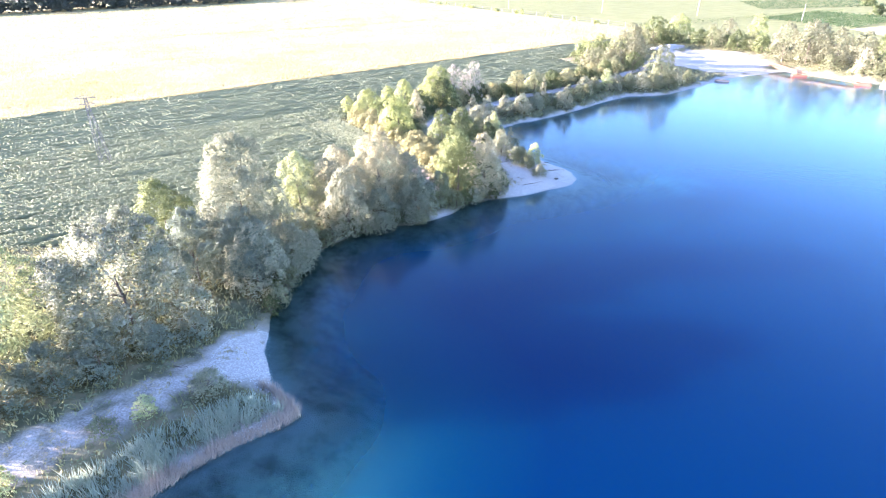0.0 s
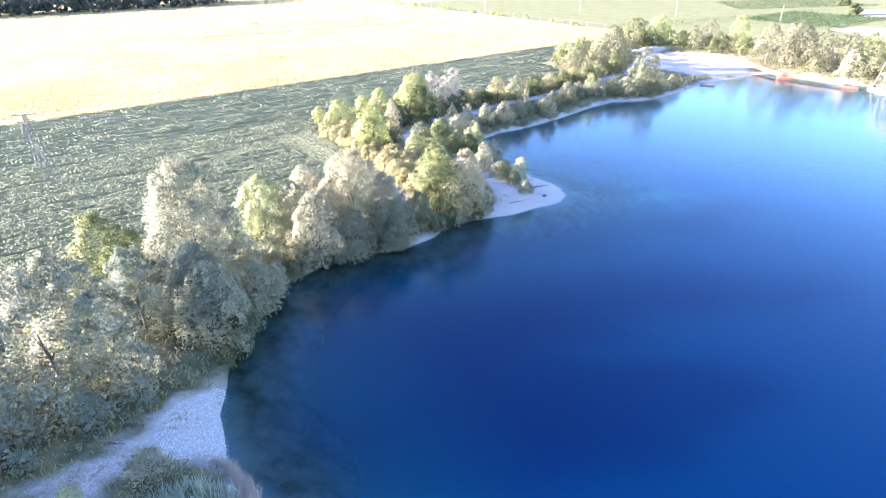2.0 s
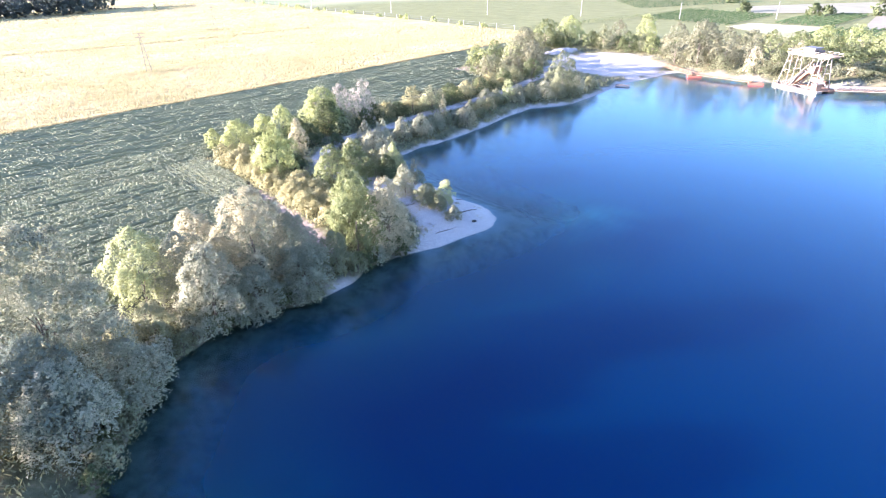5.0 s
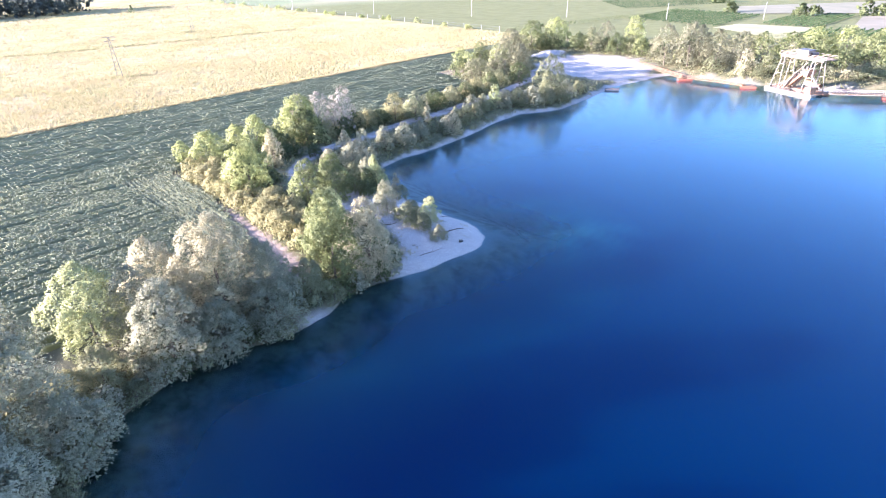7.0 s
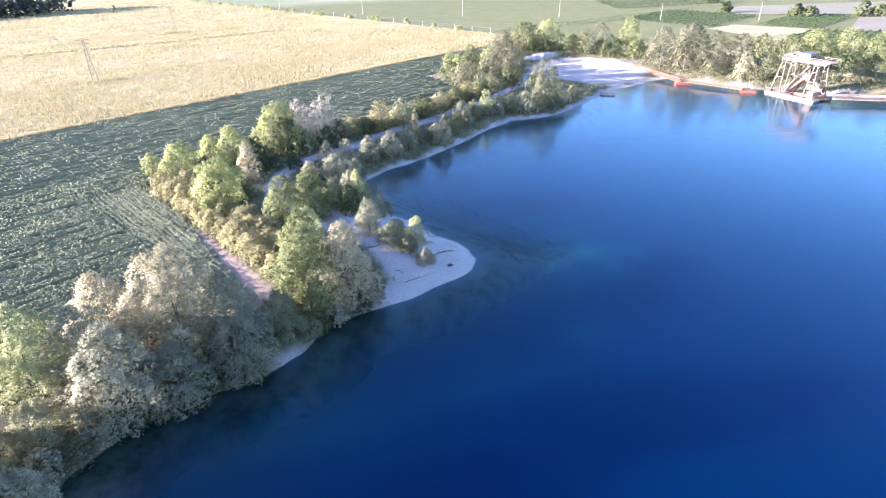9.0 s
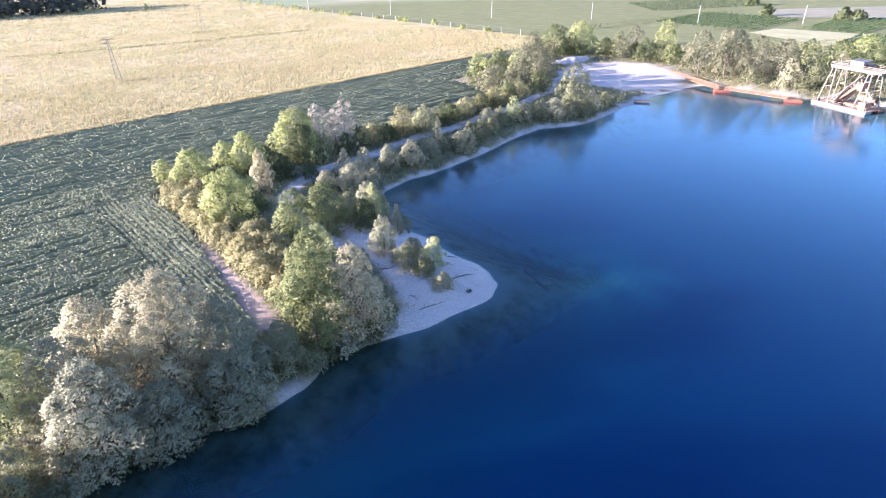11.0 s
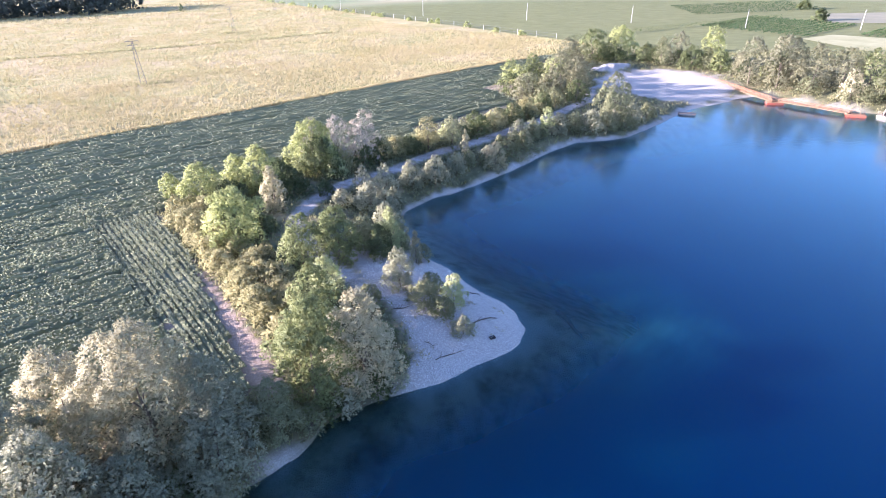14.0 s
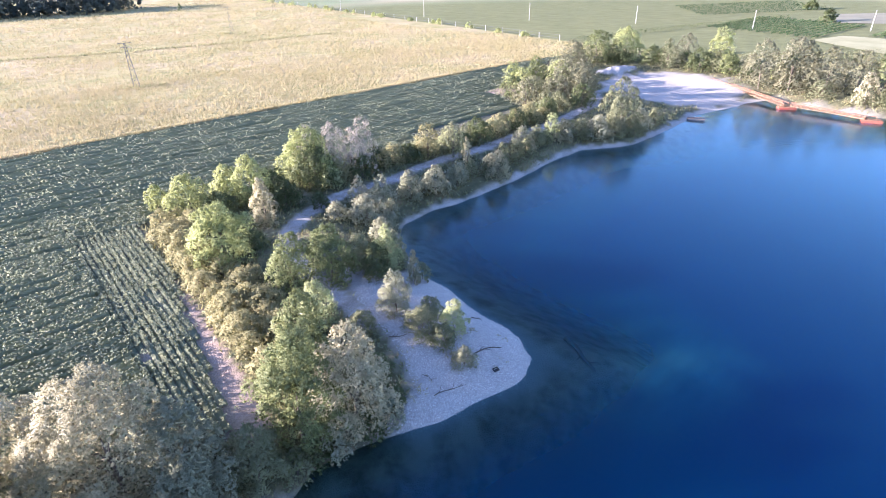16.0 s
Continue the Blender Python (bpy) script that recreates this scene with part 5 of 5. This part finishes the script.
pieces = [blades(rng2, meadow_spots(rng2, 9000, -150, 90, 0, 1.2), 1.1, 0.35, 0.2, 3), blades(rng2, meadow_spots(rng2, 48000, -150, 150, 0.5, 70), 0.75, 0.34, 0.45, 3),
          blades(rng2, meadow_spots(rng2, 40000, -200, 130, 70, 210), 0.8, 0.6, 0.5, 2), blades(rng2, meadow_spots(rng2, 26000, -220, 200, 210, 480), 0.9, 1.3, 0.5, 2)]
stuff("meadow_grass", joined(pieces), STRAW, "tall dry straw-yellow meadow grass", "grass")
pieces = []
# the two short lines put dark strips in place of the masts' shadows
for line in (((-200, 208), (-165, 218), (-118, 239), (-60, 272)), ((-126, 280), (-112, 285)), ((-109, 141), (-96, 145))):
    line = np.array(line, float)
    for a, b in zip(line[:-1], line[1:]):
        k = int(np.linalg.norm(b - a) * 5)
        p = a + rng2.random((k, 1)) * (b - a) + rng2.normal(0, 0.8, (k, 2))
        pieces.append(blades(rng2, np.column_stack([p, height(p[:, 0], p[:, 1])]), 1.1, 0.7, 0.4))
stuff("ditch_weeds", joined(pieces), BRAMBLE, "dark weeds along a meadow ditch, and short strips standing in for two masts' shadows", "weeds")


def scatter(rng, n, x0, x1, y0, y1):
    x, y = rng.uniform(x0, x1, n), rng.uniform(y0, y1, n)
    g = ground_values(x, y, 0)
    d = shore_side(x, y)
    keep = (d > 0.6) & (g["field"] < 0.5) & (g["gravel"] < 0.4) & (g["road"] < 0.35) & (-ROW_V[0] * x - ROW_V[1] * y < MEADOW_C - 0.5)
    return np.stack([x[keep], y[keep], height(x[keep], y[keep])], 1)


spots = np.concatenate([scatter(rng2, 26000, -90, 0, -92, 60), scatter(rng2, 14000, -30, 60, 55, 170), scatter(rng2, 9000, 60, 170, 80, 170)])
stuff("rank_grass", blades(rng2, spots[::2], 0.7, 0.35, 0.45, 3), BRAMBLE, "straw-brown rank grass between the bushes", "grass")
lift = spots[1::2] + (0, 0, 0.3)
lift = np.repeat(lift, 4, 0) + rng2.normal(0, 0.3, (len(lift) * 4, 3)) * (1, 1, 0.5)
stuff("low_weeds", leaves(rng2, lift, np.tile((0, 0, 1.0), (len(lift), 1)), 0.42, 0.24), BUSH, "low green weeds between the bushes", "weeds")

# reeds on the spit: green inside, dry along the water
SPIT = np.array(((-29, -66.8), (-31.5, -66.2), (-35, -66.2), (-39.2, -71.2), (-43.8, -77.6), (-49, -85), (-42, -83), (-37.4, -76.6), (-33, -71)))
x, y = rng2.uniform(-51, -28, 9000), rng2.uniform(-85, -63, 9000)
d = shore_side(x, y)
ok = inside(x, y, SPIT) & (d > 0.9) & (rng2.random(9000) < 0.75 + 0.5 * waves(x, y, 3))
at = np.stack([x[ok], y[ok], height(x[ok], y[ok])], 1)
stuff("reed_bed", blades(rng2, at, 1.25 + 0.6 * waves(at[:, 0], at[:, 1], 4.0), 0.17, 0.32, 5), REED, "blue-green reeds growing on the spit", "reeds")
x, y = rng2.uniform(-51, -28, 16000), rng2.uniform(-85, -63, 16000)
d = shore_side(x, y)
ok = (d > -0.4) & (d < 0.75 + 0.5 * waves(x, y, 4.0)) & (x + 0.8 * y < -81.5) & (x > -50)
at = np.stack([x[ok], y[ok], np.maximum(height(x[ok], y[ok]), -0.1)], 1)
stuff("dry_reeds", blades(rng2, at, 1.2, 0.12, 0.35, 5), REED_DRY, "pinkish dry reeds along the water's edge", "reeds")

# loose stones on the gravel
def pebbles(rng, n, x0, x1, y0, y1, size):
    x, y = rng.uniform(x0, x1, n), rng.uniform(y0, y1, n)
    keep = (ground_values(x, y, 0)["gravel"] > 0.6) & (shore_side(x, y) > -0.4)
    x, y = x[keep], y[keep]
    n = len(x)
    s = size * rng.uniform(0.5, 1.6, (n, 1, 1))
    base = np.array(((1, 0, 0), (0, 1, 0), (-1, 0, 0), (0, -1, 0), (0, 0, 0.7)), float)[None] * (1 + rng.normal(0, 0.2, (n, 5, 3)))
    v = base * s + np.stack([x, y, height(x, y)], 1)[:, None]
    f = np.array(((0, 1, 4), (1, 2, 4), (2, 3, 4), (3, 0, 4)))[None] + 5 * np.arange(n)[:, None, None]
    return v.reshape(-1, 3), f.reshape(-1, 3)


stuff("loose_stones", joined([pebbles(rng2, 14000, -16, 5, -12, 26, 0.065), pebbles(rng2, 12000, -46, -30, -72, -48, 0.075)]), STONE, "loose pale stones on the gravel", "stones")

# single tufts on the gravel track and the beach
x, y = rng2.uniform(-54, -36, 2600), rng2.uniform(-80, -54, 2600)
ok = (away(x, y, TRACK) < 2.6) & (waves(x, y, 4.5) > 0.15)
x2, y2 = rng2.uniform(-12, 3, 1500), rng2.uniform(-6, 12, 1500)
ok2 = (shore_side(x2, y2) > 1.6) & (waves(x2, y2, 4.0) > 0.45)
at = np.concatenate([np.stack([x[ok], y[ok], height(x[ok], y[ok])], 1), np.stack([x2[ok2], y2[ok2], height(x2[ok2], y2[ok2])], 1)])
stuff("gravel_tufts", blades(rng2, at, 0.28, 0.10, 0.5, 6), STRAW, "thin straw-coloured grass tufts on bare gravel", "grass")

# ---- the fields beyond the vines ----


def field_patch(name, corners, low, high, label):
    m, nodes, links, p = material(name)
    geo = nodes.new("ShaderNodeNewGeometry")
    n = noise_tex(nodes, links, 0.12, 6, 0.65, geo.outputs["Position"])
    links.new(ramp(nodes, links, n.outputs["Fac"], ((0.3, low), (0.7, high))), p.inputs["Base Color"])
    p.inputs["Roughness"].default_value = 0.95
    c = np.array(corners, float)
    s = np.linspace(0, 1, 9)
    grid = [(1 - a) * (1 - b) * c[0] + a * (1 - b) * c[1] + a * b * c[2] + (1 - a) * b * c[3] for b in s for a in s]
    v = np.array([(x, y, 4.16 + 0.03 * float(waves(x, y, 1.0))) for x, y in grid])
    q = np.array([(j * 9 + i, j * 9 + i + 1, j * 9 + i + 10, j * 9 + i + 9) for j in range(8) for i in range(8)])
    tagged(new(name, mesh_of(name, v, q, m, True)), label, "field", kind="structure")


field_patch("field_1", ((148, 153), (183, 178), (160, 206), (142, 197)), (0.28, 0.27, 0.125), (0.40, 0.365, 0.20), "pale yellow-green mown field behind the trees")
field_patch("field_2", ((188, 168), (226, 210), (310, 203), (270, 150)), (0.20, 0.175, 0.12), (0.27, 0.235, 0.165), "bare pale field beyond the vines")
field_patch("field_3", ((182, 247), (204, 285), (320, 272), (262, 212)), (0.19, 0.18, 0.11), (0.26, 0.235, 0.155), "bare pale field beyond the vines")

# ---- far woods, vines and hedges ----


def far_wood(name, spots, h, r, mat, label, leaf=1.6, each=420):
    pieces = []
    for x, y in spots:
        hh, rr = h * rng2.uniform(0.75, 1.15), r * rng2.uniform(0.8, 1.2)
        lobes = crown_lobes(rng2, hh, rr, 0.08 * hh, 0.2, 9)
        vv, qq, nn, tt = crown(rng2, lobes, each, leaf, leaf * 0.65, 0, per=6)
        pieces.append((vv + (x, y, ground_z(x, y) - 0.2), qq, nn, tt))
    return tagged(new(name, foliage(name, pieces, mat)), label, "woods", kind="stuff")


wood = [(-276 - 13 * i + rng2.normal(0, 3), 452 + 0.0 * i + 13 * j - 6.5 * i + rng2.normal(0, 3)) for i in range(18) for j in range(4)]
far_wood("far_wood", wood, 20, 9, HAZED_WOOD, "dark far wood beyond the meadow", 2.4, 560)
far_wood("lone_bush", [(-214, 444)], 5, 2.2, DARK, "lone dark bush in the far meadow", 1.0, 200)
hedge = [(45 - 0.569 * s + rng2.normal(0, 1) - 2.5, 219 + 0.8225 * s + rng2.normal(0, 1)) for s in (18, 40, 62, 90, 97, 120, 150, 156, 163, 195, 202, 230, 236, 243, 262, 270, 300, 306, 330, 352, 360, 380)]
far_wood("fence_hedge", hedge, 3.0, 2.2, LOCUST, "scattered sunlit bushes along the field fence", 0.8, 220)
far_wood("distant_trees", [(206, 311), (204, 226), (209, 223), (182, 254), (238, 212), (246, 208), (254, 206), (262, 202), (232, 216), (272, 200), (284, 196)], 6, 4.2, DARK, "scattered trees among the distant fields", 1.4, 420)
far_wood("distant_wood", [(100 + 26 * i + rng2.normal(0, 8), 560 + rng2.normal(0, 20)) for i in range(26)], 9, 9, HAZED_WOOD, "thin line of woods on the far plain", 2.4, 260)


def vines(x0, y0, along, across, rows, length, gap, tall=1.0):
    pieces = []
    along, across = np.array(along, float), np.array(across, float)
    for i in range(rows):
        n = int(length * 9)
        s = rng2.random(n) * length
        p = np.array((x0, y0)) + np.outer(s, along) + across * gap * i + rng2.normal(0, 0.16, (n, 2))
        z = height(p[:, 0], p[:, 1]) + rng2.uniform(0.2, tall, n)
        pieces.append(leaves(rng2, np.column_stack([p, z]), rng2.normal(0, 1, (n, 3)) + (0, 0, 0.4), 0.5, 0.4))
    return joined(pieces)


stuff("vineyard", vines(121, 247, (0.79, 0.61), (0.48, -0.88), 15, 54, 3.6, 1.0), VINE, "dark green rows of vines behind the lake", "vineyard")
stuff("vineyard", vines(169, 201, (0.79, 0.61), (0.53, -0.85), 4, 38, 2.9, 1.0), VINE, "dark green rows of vines beyond the mown field", "vineyard")
stuff("vineyard", vines(175.2, 191.1, (0.79, 0.61), (0.53, -0.85), 5, 57, 2.9, 1.0), VINE, "dark green rows of vines beyond the mown field", "vineyard")
stuff("vineyard", vines(155, 157, (0.77, 0.64), (0.85, -0.52), 11, 31, 3.0, 1.0), VINE, "dark green rows of vines beyond the dredger", "vineyard")
stuff("vineyard", vines(138, 300, (0.99, 0.12), (0.1, 1.0), 7, 80, 9.0), VINE, "distant dark rows of vines", "vineyard")
stuff("field_hedge", vines(50, 217, (0.908, 0.42), (1, 0), 1, 137, 1, 2.0), DARK, "dark hedge between the green field and the vines", "hedge")
